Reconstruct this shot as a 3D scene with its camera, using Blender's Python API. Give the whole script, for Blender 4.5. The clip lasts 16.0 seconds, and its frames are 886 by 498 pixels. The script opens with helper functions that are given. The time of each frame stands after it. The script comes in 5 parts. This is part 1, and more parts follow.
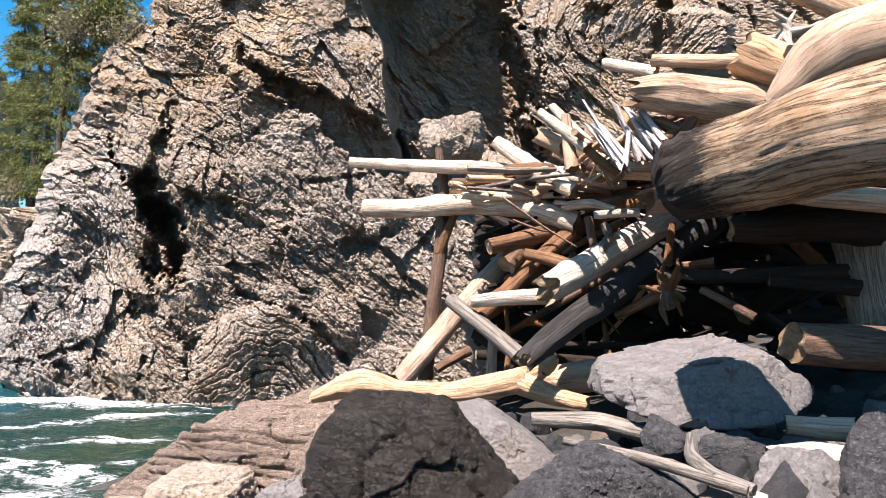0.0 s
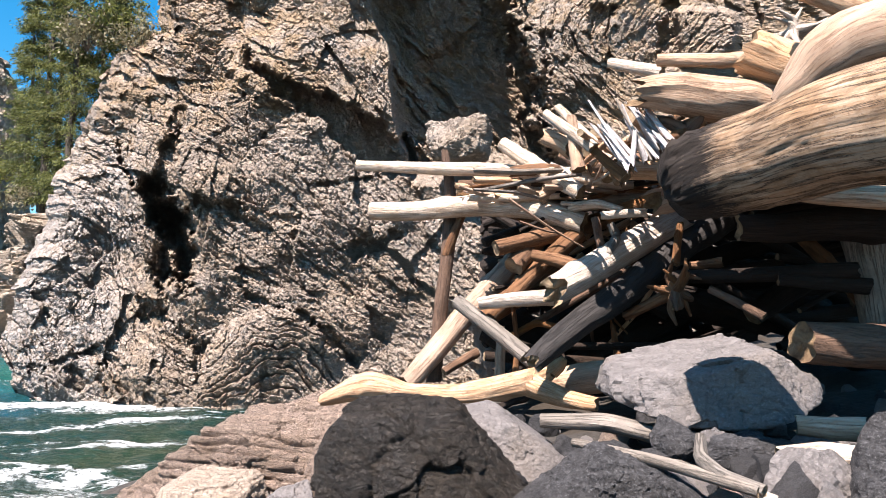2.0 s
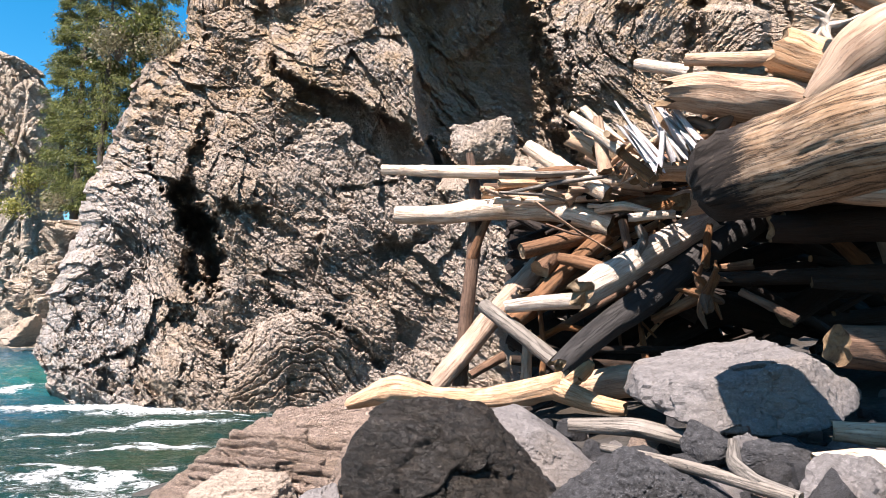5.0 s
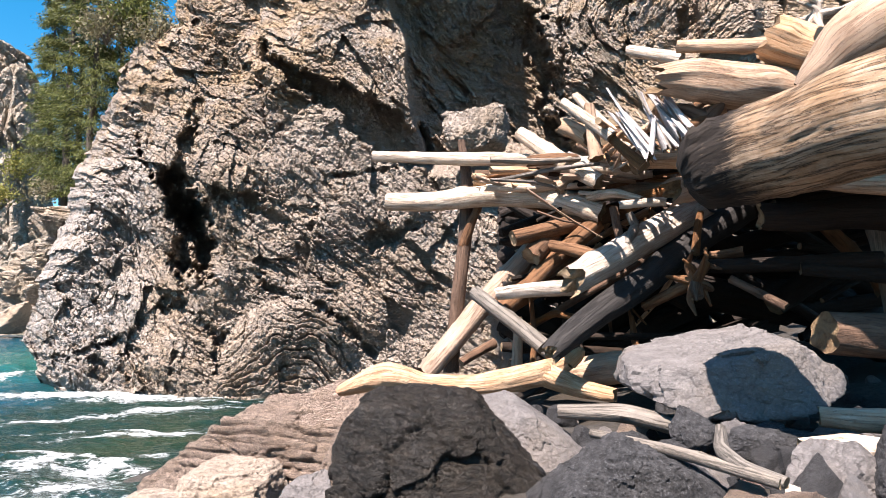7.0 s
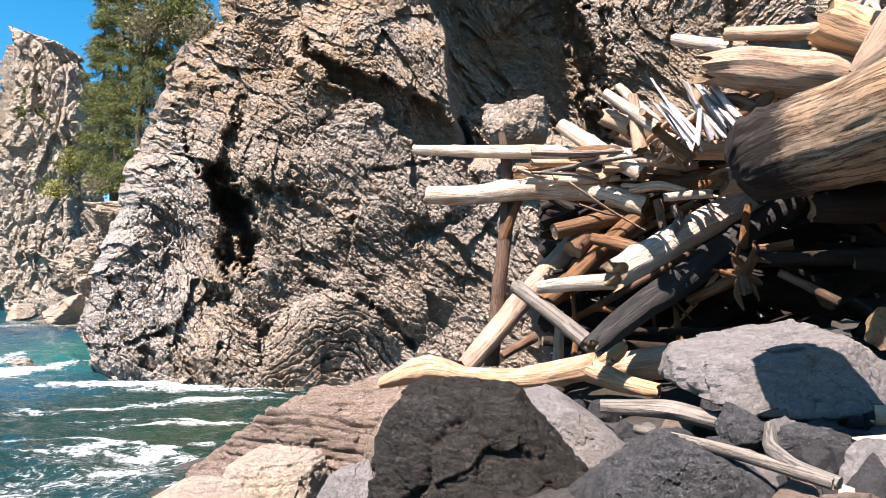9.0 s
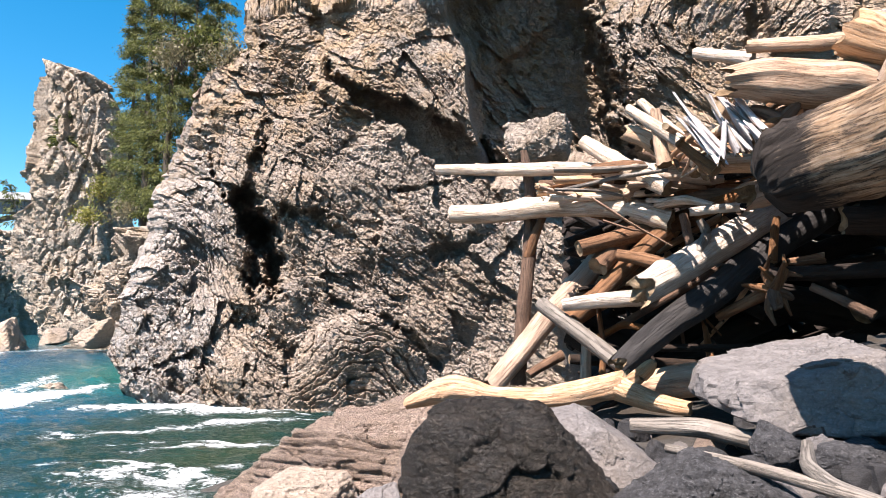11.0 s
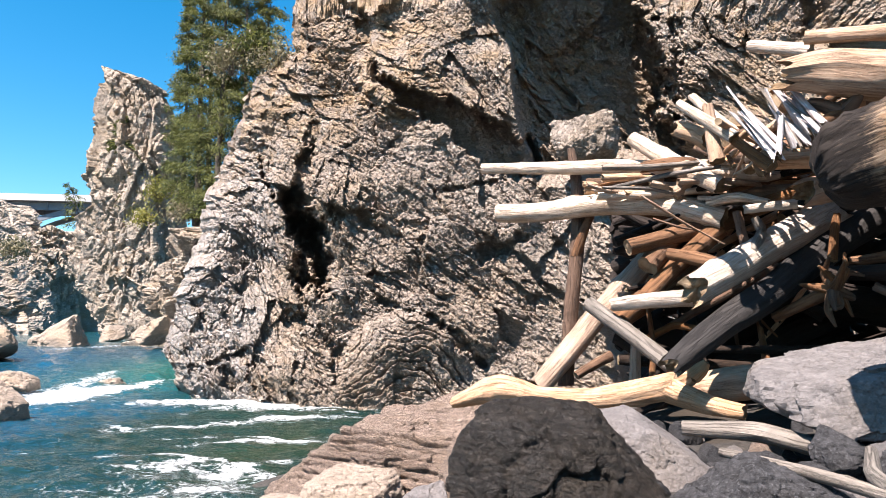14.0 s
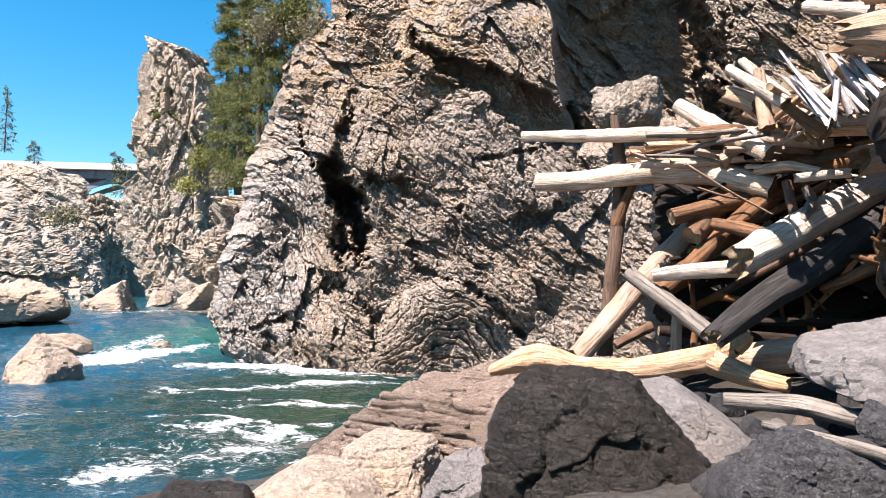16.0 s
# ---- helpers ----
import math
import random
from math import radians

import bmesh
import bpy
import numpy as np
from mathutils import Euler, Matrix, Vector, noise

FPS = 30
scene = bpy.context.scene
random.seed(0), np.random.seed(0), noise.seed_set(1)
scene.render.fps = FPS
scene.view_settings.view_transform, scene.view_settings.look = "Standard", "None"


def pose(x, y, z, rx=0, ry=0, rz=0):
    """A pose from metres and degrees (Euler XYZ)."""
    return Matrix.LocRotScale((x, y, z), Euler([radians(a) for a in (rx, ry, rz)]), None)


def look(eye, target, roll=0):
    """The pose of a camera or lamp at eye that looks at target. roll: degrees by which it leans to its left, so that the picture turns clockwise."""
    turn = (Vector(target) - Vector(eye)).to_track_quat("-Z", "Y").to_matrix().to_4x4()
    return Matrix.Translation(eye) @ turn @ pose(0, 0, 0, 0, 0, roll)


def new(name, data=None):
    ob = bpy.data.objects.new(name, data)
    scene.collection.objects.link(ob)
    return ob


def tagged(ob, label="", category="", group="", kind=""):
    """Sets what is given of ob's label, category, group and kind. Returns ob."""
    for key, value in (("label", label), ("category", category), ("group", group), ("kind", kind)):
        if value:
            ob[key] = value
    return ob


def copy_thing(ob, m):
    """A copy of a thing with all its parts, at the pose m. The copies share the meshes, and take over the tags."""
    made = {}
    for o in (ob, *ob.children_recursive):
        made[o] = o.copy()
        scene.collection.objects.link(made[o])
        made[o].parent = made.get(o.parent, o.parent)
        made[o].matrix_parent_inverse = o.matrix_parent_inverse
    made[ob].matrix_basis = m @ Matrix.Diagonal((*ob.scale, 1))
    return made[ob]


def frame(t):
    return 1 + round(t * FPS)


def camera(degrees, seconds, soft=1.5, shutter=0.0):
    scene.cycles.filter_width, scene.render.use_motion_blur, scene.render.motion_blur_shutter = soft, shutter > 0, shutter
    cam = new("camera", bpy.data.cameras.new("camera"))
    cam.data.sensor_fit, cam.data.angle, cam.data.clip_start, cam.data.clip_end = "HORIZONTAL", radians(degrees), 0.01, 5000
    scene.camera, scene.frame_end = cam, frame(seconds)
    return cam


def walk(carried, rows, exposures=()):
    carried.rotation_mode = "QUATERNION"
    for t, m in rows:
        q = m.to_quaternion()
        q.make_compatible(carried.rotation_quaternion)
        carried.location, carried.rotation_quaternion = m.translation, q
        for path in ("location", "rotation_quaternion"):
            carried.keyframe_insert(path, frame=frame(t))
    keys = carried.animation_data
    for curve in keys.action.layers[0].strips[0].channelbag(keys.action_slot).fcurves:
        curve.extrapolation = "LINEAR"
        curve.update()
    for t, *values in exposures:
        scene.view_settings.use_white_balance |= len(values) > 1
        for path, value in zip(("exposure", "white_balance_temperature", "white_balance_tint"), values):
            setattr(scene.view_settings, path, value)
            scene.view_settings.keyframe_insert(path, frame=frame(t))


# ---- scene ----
cam = camera(67.4, 16.0, 0.6)
PATH = [
    (0.0, 0.000, -0.000, 2.000, 0.00, 5.50, -0.43),
    (0.5, 0.009, 0.007, 1.999, 0.31, 5.30, -0.32),
    (1.0, 0.007, 0.004, 2.003, 0.75, 5.46, -0.02),
    (1.5, 0.012, 0.004, 2.002, 0.88, 5.73, 0.07),
    (2.0, 0.010, -0.001, 2.002, 0.74, 5.66, 0.05),
    (2.5, 0.009, 0.002, 1.999, 0.83, 5.65, -0.01),
    (3.0, 0.009, 0.004, 2.002, 0.93, 5.45, -0.04),
    (3.5, 0.009, 0.007, 2.000, 0.93, 5.19, -0.06),
    (4.0, 0.003, 0.010, 2.000, 1.69, 5.89, -0.11),
    (4.2, 0.003, 0.010, 2.000, 2.50, 6.00, -0.08),
    (6.5, 0.007, 0.013, 2.000, 3.06, 5.59, 0.23),
    (7.0, 0.013, 0.018, 1.998, 2.23, 4.89, 0.12),
    (7.5, 0.014, 0.017, 1.999, 2.46, 4.60, 0.20),
    (8.0, 0.011, 0.020, 1.996, 2.47, 4.61, 0.12),
    (8.5, 0.006, 0.017, 2.000, 4.17, 4.43, -0.19),
    (9.0, 0.002, 0.018, 1.999, 5.63, 4.32, -0.10),
    (9.5, 0.000, 0.020, 1.999, 5.47, 4.31, -0.15),
    (10.0, 0.002, 0.017, 1.995, 5.53, 4.78, -0.01),
    (10.2, 0.002, 0.017, 1.995, 6.03, 6.01, 0.22),
    (12.3, -0.001, 0.045, 1.995, 9.02, 5.30, 0.27),
    (12.5, -0.001, 0.045, 1.995, 9.18, 5.01, 0.31),
    (13.0, -0.008, 0.028, 1.998, 9.46, 4.50, 0.23),
    (13.5, -0.006, 0.029, 1.996, 9.89, 4.23, 0.41),
    (14.0, -0.008, 0.030, 1.995, 11.66, 5.98, 0.37),
    (14.5, -0.005, 0.016, 2.001, 12.47, 6.27, 0.14),
    (15.0, -0.017, 0.028, 1.994, 13.70, 4.61, -0.29),
    (15.5, -0.021, 0.030, 1.992, 14.10, 4.15, -0.21),
    (16.0, -0.025, 0.024, 1.991, 14.85, 3.32, -0.23),
]
walk(cam, [(t, pose(x, y, z, 90 + pitch, roll, yaw)) for t, x, y, z, yaw, pitch, roll in PATH])

# ---- light ----
SUN_FROM = Vector((-0.28, -0.54, 1.0)).normalized()
world = bpy.data.worlds.new("sky")
scene.world = world
world.use_nodes = True
wt = world.node_tree
sky = wt.nodes.new("ShaderNodeTexSky")
sky.sky_type, sky.sun_disc = "NISHITA", False
sky.sun_elevation = math.asin(SUN_FROM.z)
sky.sun_rotation = math.atan2(SUN_FROM.x, SUN_FROM.y)
sky.air_density, sky.dust_density, sky.ozone_density = 1.0, 0.5, 2.5
wt.nodes["Background"].inputs["Strength"].default_value = 0.064
tint = wt.nodes.new("ShaderNodeHueSaturation")
tint.inputs["Hue"].default_value = 0.488
tint.inputs["Saturation"].default_value = 1.45
wt.links.new(sky.outputs[0], tint.inputs["Color"])
wt.links.new(tint.outputs[0], wt.nodes["Background"].inputs["Color"])
sun = new("sun", bpy.data.lights.new("sun", "SUN"))
sun.data.energy, sun.data.angle, sun.data.color = 5.0, radians(0.5), (1.0, 0.89, 0.845)
sun.matrix_world = look((0, 0, 40), Vector((0, 0, 40)) - SUN_FROM)
scene.view_settings.exposure = 1.90


# ---- noise on arrays of points ----
def soft_noise(p, seed=0):
    """Smooth noise from -1 to 1 at points p (n, 3)."""
    i = np.floor(p)
    f = p - i
    f = f * f * f * (f * (6 * f - 15) + 10)
    i = i.astype(np.int64)
    total = 0
    for a in (0, 1):
        ha, wa = (i[:, 0] + a) * 73856093 ^ (seed * 2654435), f[:, 0] if a else 1 - f[:, 0]
        for b in (0, 1):
            hb, wb = ha ^ (i[:, 1] + b) * 19349663, wa * (f[:, 1] if b else 1 - f[:, 1])
            for c in (0, 1):
                h = hb ^ (i[:, 2] + c) * 83492791
                h = (h ^ (h >> 13)) * 1274126177 & 0x7FFFFFFF
                h = (h ^ (h >> 16)) * 1103515245 & 0x7FFFFFFF
                total = total + wb * (f[:, 2] if c else 1 - f[:, 2]) * (h >> 9 & 65535)
    return total / 32767.5 - 1


def rough_noise(p, octaves=4, seed=0, gain=0.5):
    total, size, amp = 0, 1.0, 1.0
    for k in range(octaves):
        total = total + amp * soft_noise(p * size, seed + 17 * k)
        size, amp = size * 2.03, amp * gain
    return total


def blocks(p, seed=0, tilt=1.0, level=False, drop=1.0):
    """Broken blocks: the height of each one's tilted face, and the distance to the next joint."""
    i = np.floor(p).astype(np.int64)
    best, second = np.full(len(p), 9.0), np.full(len(p), 9.0)
    face = np.zeros(len(p))
    sides = (0, 1) if level else (0, 1, 2)
    for a in (-1, 0, 1):
        for b in (-1, 0, 1):
            for c in (0,) if level else (-1, 0, 1):
                h = ((i[:, 0] + a) * 73856093) ^ ((i[:, 1] + b) * 19349663) ^ ((i[:, 2] + c) * 83492791) ^ (seed * 2654435)
                h = (h ^ (h >> 13)) * 1274126177 & 0x7FFFFFFF
                h = (h ^ (h >> 16)) * 1103515245 & 0x7FFFFFFF
                r, lean = 0, 0
                for k in sides:
                    h = (h ^ (h >> 15)) * 747796405 & 0x7FFFFFFF
                    d = p[:, k] - i[:, k] - ((a, b, c)[k] + (h >> 11 & 1023) / 1023.0)
                    r = r + d * d
                    lean = lean + d * ((h >> 21 & 1023) / 1023.0 - 0.5)
                r = np.sqrt(r)
                face_here = 2 * tilt * lean + drop * ((h >> 3 & 255) / 255.0 - 0.5)
                near = r < best
                second = np.where(near, best, np.minimum(second, r))
                face = np.where(near, face_here, face)
                best = np.where(near, r, best)
    return face, second - best


def step(a, b, x):
    u = np.clip((x - a) / (b - a), 0, 1)
    return u * u * (3 - 2 * u)


def to_segment(X, Z, a, b):
    """Distance from (X, Z) to a segment, and how far along it."""
    d = (b[0] - a[0], b[1] - a[1])
    s = np.clip(((X - a[0]) * d[0] + (Z - a[1]) * d[1]) / (d[0] ** 2 + d[1] ** 2), 0, 1)
    return np.hypot(X - a[0] - s * d[0], Z - a[1] - s * d[1]), s


def grid_mesh(name, P, nu, nv, smooth=True, uv=None):
    """A mesh from points in nv rows of nu."""
    i = np.arange(nu * nv).reshape(nv, nu)
    quads = np.stack([i[:-1, :-1], i[:-1, 1:], i[1:, 1:], i[1:, :-1]], -1).reshape(-1, 4)
    me = bpy.data.meshes.new(name)
    me.vertices.add(len(P))
    me.vertices.foreach_set("co", np.ascontiguousarray(P, dtype=np.float32).ravel())
    me.loops.add(quads.size)
    me.loops.foreach_set("vertex_index", quads.ravel().astype(np.int32))
    me.polygons.add(len(quads))
    me.polygons.foreach_set("loop_start", (np.arange(len(quads)) * 4).astype(np.int32))
    me.polygons.foreach_set("use_smooth", np.full(len(quads), smooth))
    if uv is not None:
        layer = me.uv_layers.new(name="along")
        layer.data.foreach_set("uv", np.ascontiguousarray(uv[quads.ravel()], dtype=np.float32).ravel())
    me.update(calc_edges=True)
    me.validate()
    return me


# ---- materials ----
class Mix:
    """A node material with short ways to add and join nodes."""

    def __init__(self, name, rough=0.85):
        self.m = bpy.data.materials.new(name)
        self.m.use_nodes = True
        self.t = self.m.node_tree
        self.b = self.t.nodes["Principled BSDF"]
        self.b.inputs["Roughness"].default_value = rough
        self.b.inputs["Specular IOR Level"].default_value = 0.3

    def put(self, socket, value):
        if isinstance(value, bpy.types.NodeSocket):
            self.t.links.new(value, socket)
        else:
            socket.default_value = value

    def node(self, kind, inputs=(), **settings):
        n = self.t.nodes.new(kind)
        if "feature" in settings:
            n.feature = settings["feature"]
        if "operation" in settings:
            n.operation = settings["operation"]
        if "attribute_name" in settings:
            n.attribute_name = settings["attribute_name"]
        if "data_type" in settings:
            n.data_type, n.blend_type = settings["data_type"], settings["blend_type"]
        for key, value in dict(inputs).items():
            self.put(n.inputs[key], value)
        return n

    def place(self, scale=(1, 1, 1), turn=(0, 0, 0), uv=False):
        c = self.node("ShaderNodeUVMap").outputs[0] if uv else self.node("ShaderNodeTexCoord").outputs["Object"]
        return self.node("ShaderNodeMapping", {"Vector": c, "Scale": scale, "Rotation": turn}).outputs[0]

    def noise(self, where, scale, detail=6, rough=0.6, warp=0.0):
        return self.node("ShaderNodeTexNoise", {"Vector": where, "Scale": scale, "Detail": detail, "Roughness": rough, "Distortion": warp}).outputs["Fac"]

    def voronoi(self, where, scale, feature="DISTANCE_TO_EDGE"):
        return self.node("ShaderNodeTexVoronoi", {"Vector": where, "Scale": scale}, feature=feature).outputs["Distance"]

    def ramp(self, value, *stops):
        n = self.node("ShaderNodeValToRGB", {"Fac": value})
        e = n.color_ramp.elements
        while len(e) < len(stops):
            e.new(0.5)
        for k, (at, colour) in enumerate(stops):
            e[k].position = at
            e[k].color = (*colour, 1) if isinstance(colour, tuple) else (colour, colour, colour, 1)
        return n.outputs["Color"]

    def mix(self, fac, a, b, how="MIX"):
        n = self.node("ShaderNodeMix", data_type="RGBA", blend_type=how)
        for socket, value in ((n.inputs[0], fac), (n.inputs[6], a), (n.inputs[7], b)):
            self.put(socket, (*value, 1) if isinstance(value, tuple) and len(value) == 3 else value)
        return n.outputs[2]

    def sum(self, a, b, how="ADD"):
        return self.node("ShaderNodeMath", {0: a, 1: b}, operation=how).outputs[0]

    def bump(self, height, distance, strength=1.0, on=None):
        n = self.node("ShaderNodeBump", {"Height": height, "Distance": distance, "Strength": strength})
        if on:
            self.t.links.new(on, n.inputs["Normal"])
        return n.outputs[0]

    def done(self, colour, normal=None, rough=None):
        self.put(self.b.inputs["Base Color"], (*colour, 1) if isinstance(colour, tuple) else colour)
        if normal:
            self.t.links.new(normal, self.b.inputs["Normal"])
        if rough is not None:
            self.put(self.b.inputs["Roughness"], rough)
        return self.m


def rock_material(name, pale, mid, dark, stain, scale=1.0, dip=(0.3, 0.5, 0.2), lines=1.0, stains=0.5, speck=1.0, relief=1.0, flecks=0.0, rough=0.9, crackle=0.0, zones=False):
    """Foliated rock: grain, thin beds that wander, pits, short cracks, mineral stains; zones: weathered tones that the mesh carries."""
    m = Mix(name, rough)
    p = m.place()
    warp = m.node("ShaderNodeTexNoise", {"Vector": p, "Scale": 0.8 * scale, "Detail": 4}).outputs["Color"]
    bent = m.node("ShaderNodeVectorMath", {0: p, 1: m.node("ShaderNodeVectorMath", {0: warp, 3: 0.3 / scale}, operation="SCALE").outputs[0]}, operation="ADD").outputs[0]
    tilted = m.node("ShaderNodeMapping", {"Vector": bent, "Rotation": dip, "Scale": (0.8, 0.8, 5.0)}).outputs[0]
    beds = m.noise(tilted, 2.4 * scale, 8, 0.7)
    cracks = m.noise(tilted, 6.0 * scale, 5, 0.6, 1.5)
    big = m.noise(p, 0.55 * scale, 5, 0.6)
    grain = m.noise(p, 11 * scale, 9, 0.78)
    pits = m.noise(p, 27 * scale, 6, 0.75, 0.5)
    thin = m.node("ShaderNodeMath", {0: m.sum(cracks, 0.5, "SUBTRACT")}, operation="ABSOLUTE").outputs[0]
    colour = m.mix(m.ramp(beds, (0.36, 0.0), (0.62, 1.0)), mid, pale)
    colour = m.mix(m.sum(m.ramp(big, (0.5, 0.0), (0.66, 1.0)), stains, "MULTIPLY"), colour, stain)
    if zones:
        ochre = m.node("ShaderNodeAttribute", attribute_name="ochre").outputs["Fac"]
        ash = m.node("ShaderNodeAttribute", attribute_name="ash").outputs["Fac"]
        patchy = m.sum(m.ramp(m.noise(p, 1.7, 7, 0.7), (0.40, 0.0), (0.58, 1.0)), ochre, "MULTIPLY")
        colour = m.mix(patchy, colour, stain)
        colour = m.mix(m.sum(m.ramp(m.noise(p, 4.0, 7, 0.72), (0.40, 0.0), (0.55, 1.0)), ash, "MULTIPLY"), colour, tuple(min(0.7, 0.6 * c + 0.6 * sum(pale) / 3) for c in pale))
    colour = m.mix(m.sum(m.ramp(grain, (0.34, 1.0), (0.47, 0.0)), 0.8 * speck, "MULTIPLY"), colour, dark)
    colour = m.mix(m.sum(m.ramp(pits, (0.34, 1.0), (0.45, 0.0)), 0.6 * speck, "MULTIPLY"), colour, dark)
    if flecks:
        colour = m.mix(m.sum(m.ramp(pits, (0.54, 0.0), (0.62, 1.0)), flecks, "MULTIPLY"), colour, tuple(min(0.8, 2.2 * c) for c in pale))
    colour = m.mix(m.sum(m.ramp(thin, (0.0, 1.0), (0.022, 0.0)), 0.75 * lines, "MULTIPLY"), colour, dark)
    seam = m.node("ShaderNodeMath", {0: m.sum(beds, 0.52, "SUBTRACT")}, operation="ABSOLUTE").outputs[0]
    colour = m.mix(m.sum(m.ramp(seam, (0.0, 1.0), (0.014, 0.0)), min(1, 0.7 * lines), "MULTIPLY"), colour, dark)
    n = m.bump(beds, 0.10 / scale, 0.9 * lines)
    n = m.bump(m.ramp(seam, (0.0, 0.0), (0.03, 1.0)), 0.03 / scale, 0.7 * lines, n)
    n = m.bump(m.ramp(thin, (0.0, 0.0), (0.03, 1.0)), 0.035 / scale, 0.7 * lines, n)
    if crackle:
        wild = m.node("ShaderNodeVectorMath", {0: m.node("ShaderNodeMapping", {"Vector": bent, "Rotation": dip, "Scale": (0.6, 0.6, 1.3)}).outputs[0], 1: m.node("ShaderNodeVectorMath", {0: m.node("ShaderNodeTexNoise", {"Vector": p, "Scale": 6.0 * scale, "Detail": 5}).outputs["Color"], 3: 0.16 / scale}, operation="SCALE").outputs[0]}, operation="ADD").outputs[0]
        for size, wide in ((3.2, 0.035), (8.0, 0.05)):
            edge = m.voronoi(wild, size * scale)
            some = m.ramp(m.noise(p, size * 0.5 * scale, 4, 0.6), (0.42, 0.0), (0.56, crackle))
            colour = m.mix(m.sum(m.ramp(edge, (0.0, 1.0), (wide, 0.0)), some, "MULTIPLY"), colour, dark)
            n = m.bump(m.ramp(edge, (0.0, 0.0), (wide * 1.6, 1.0)), 0.09 / (size * scale), crackle, n)
    crease = m.node("ShaderNodeMath", {0: m.sum(grain, 0.5, "SUBTRACT")}, operation="ABSOLUTE").outputs[0]
    n = m.bump(m.ramp(crease, (0.0, 0.0), (0.10, 1.0)), 0.022 / scale, 0.8 * relief, n)
    n = m.bump(grain, 0.10 / scale, 1.0 * relief, n)
    n = m.bump(pits, 0.03 / scale, 0.9 * min(1, 1.6 * relief), n)
    return m.done(colour, n)


CLIFF = rock_material("cliff_rock", (0.44, 0.368, 0.308), (0.30, 0.246, 0.20), (0.05, 0.04, 0.032), (0.39, 0.27, 0.155), 1.0, (0.0, 0.62, 0.0), 0.55, 0.3, 0.7, 0.85, crackle=0.35, zones=True)
FAR_ROCK = rock_material("far_rock", (0.52, 0.44, 0.36), (0.37, 0.31, 0.245), (0.09, 0.08, 0.07), (0.33, 0.225, 0.12), 0.8, lines=0.6, speck=0.6, crackle=0.35)
TAN_ROCK = rock_material("tan_rock", (0.416, 0.314, 0.251), (0.304, 0.221, 0.172), (0.0528, 0.0376, 0.0297), (0.264, 0.172, 0.099), 3.2, (0.1, -0.2, 0.0), 1.5, 0.4, 0.9, 1.0, 0.2, crackle=0.6)
RIVER_ROCK = rock_material("river_rock", (0.40, 0.325, 0.26), (0.31, 0.245, 0.19), (0.09, 0.07, 0.055), (0.42, 0.30, 0.19), 1.4, (0.2, 0.9, 0.0), 0.6, 0.5, 0.6, 0.5, crackle=0.3)
GREY_ROCK = rock_material("grey_rock", (0.165, 0.15, 0.144), (0.112, 0.101, 0.097), (0.05, 0.047, 0.045), (0.19, 0.155, 0.125), 2.2, (0.5, 0.3, 0.0), 0.3, 0.5, 0.45, 0.4, 0.25, crackle=0.3)
DARK_ROCK = rock_material("dark_rock", (0.042, 0.034, 0.027), (0.009, 0.0078, 0.0068), (0.0015, 0.0015, 0.0015), (0.034, 0.025, 0.016), 2.6, (0.2, 0.5, 0.0), 0.7, 0.6, 0.9, 0.6, 0.45, 0.45, crackle=0.8)
SLATE = rock_material("blue_grey_rock", (0.060, 0.058, 0.060), (0.017, 0.0165, 0.017), (0.004, 0.004, 0.004), (0.034, 0.03, 0.025), 2.4, (0.9, 0.3, 0.0), 0.4, 0.4, 0.9, 0.5, 0.6, crackle=0.3)


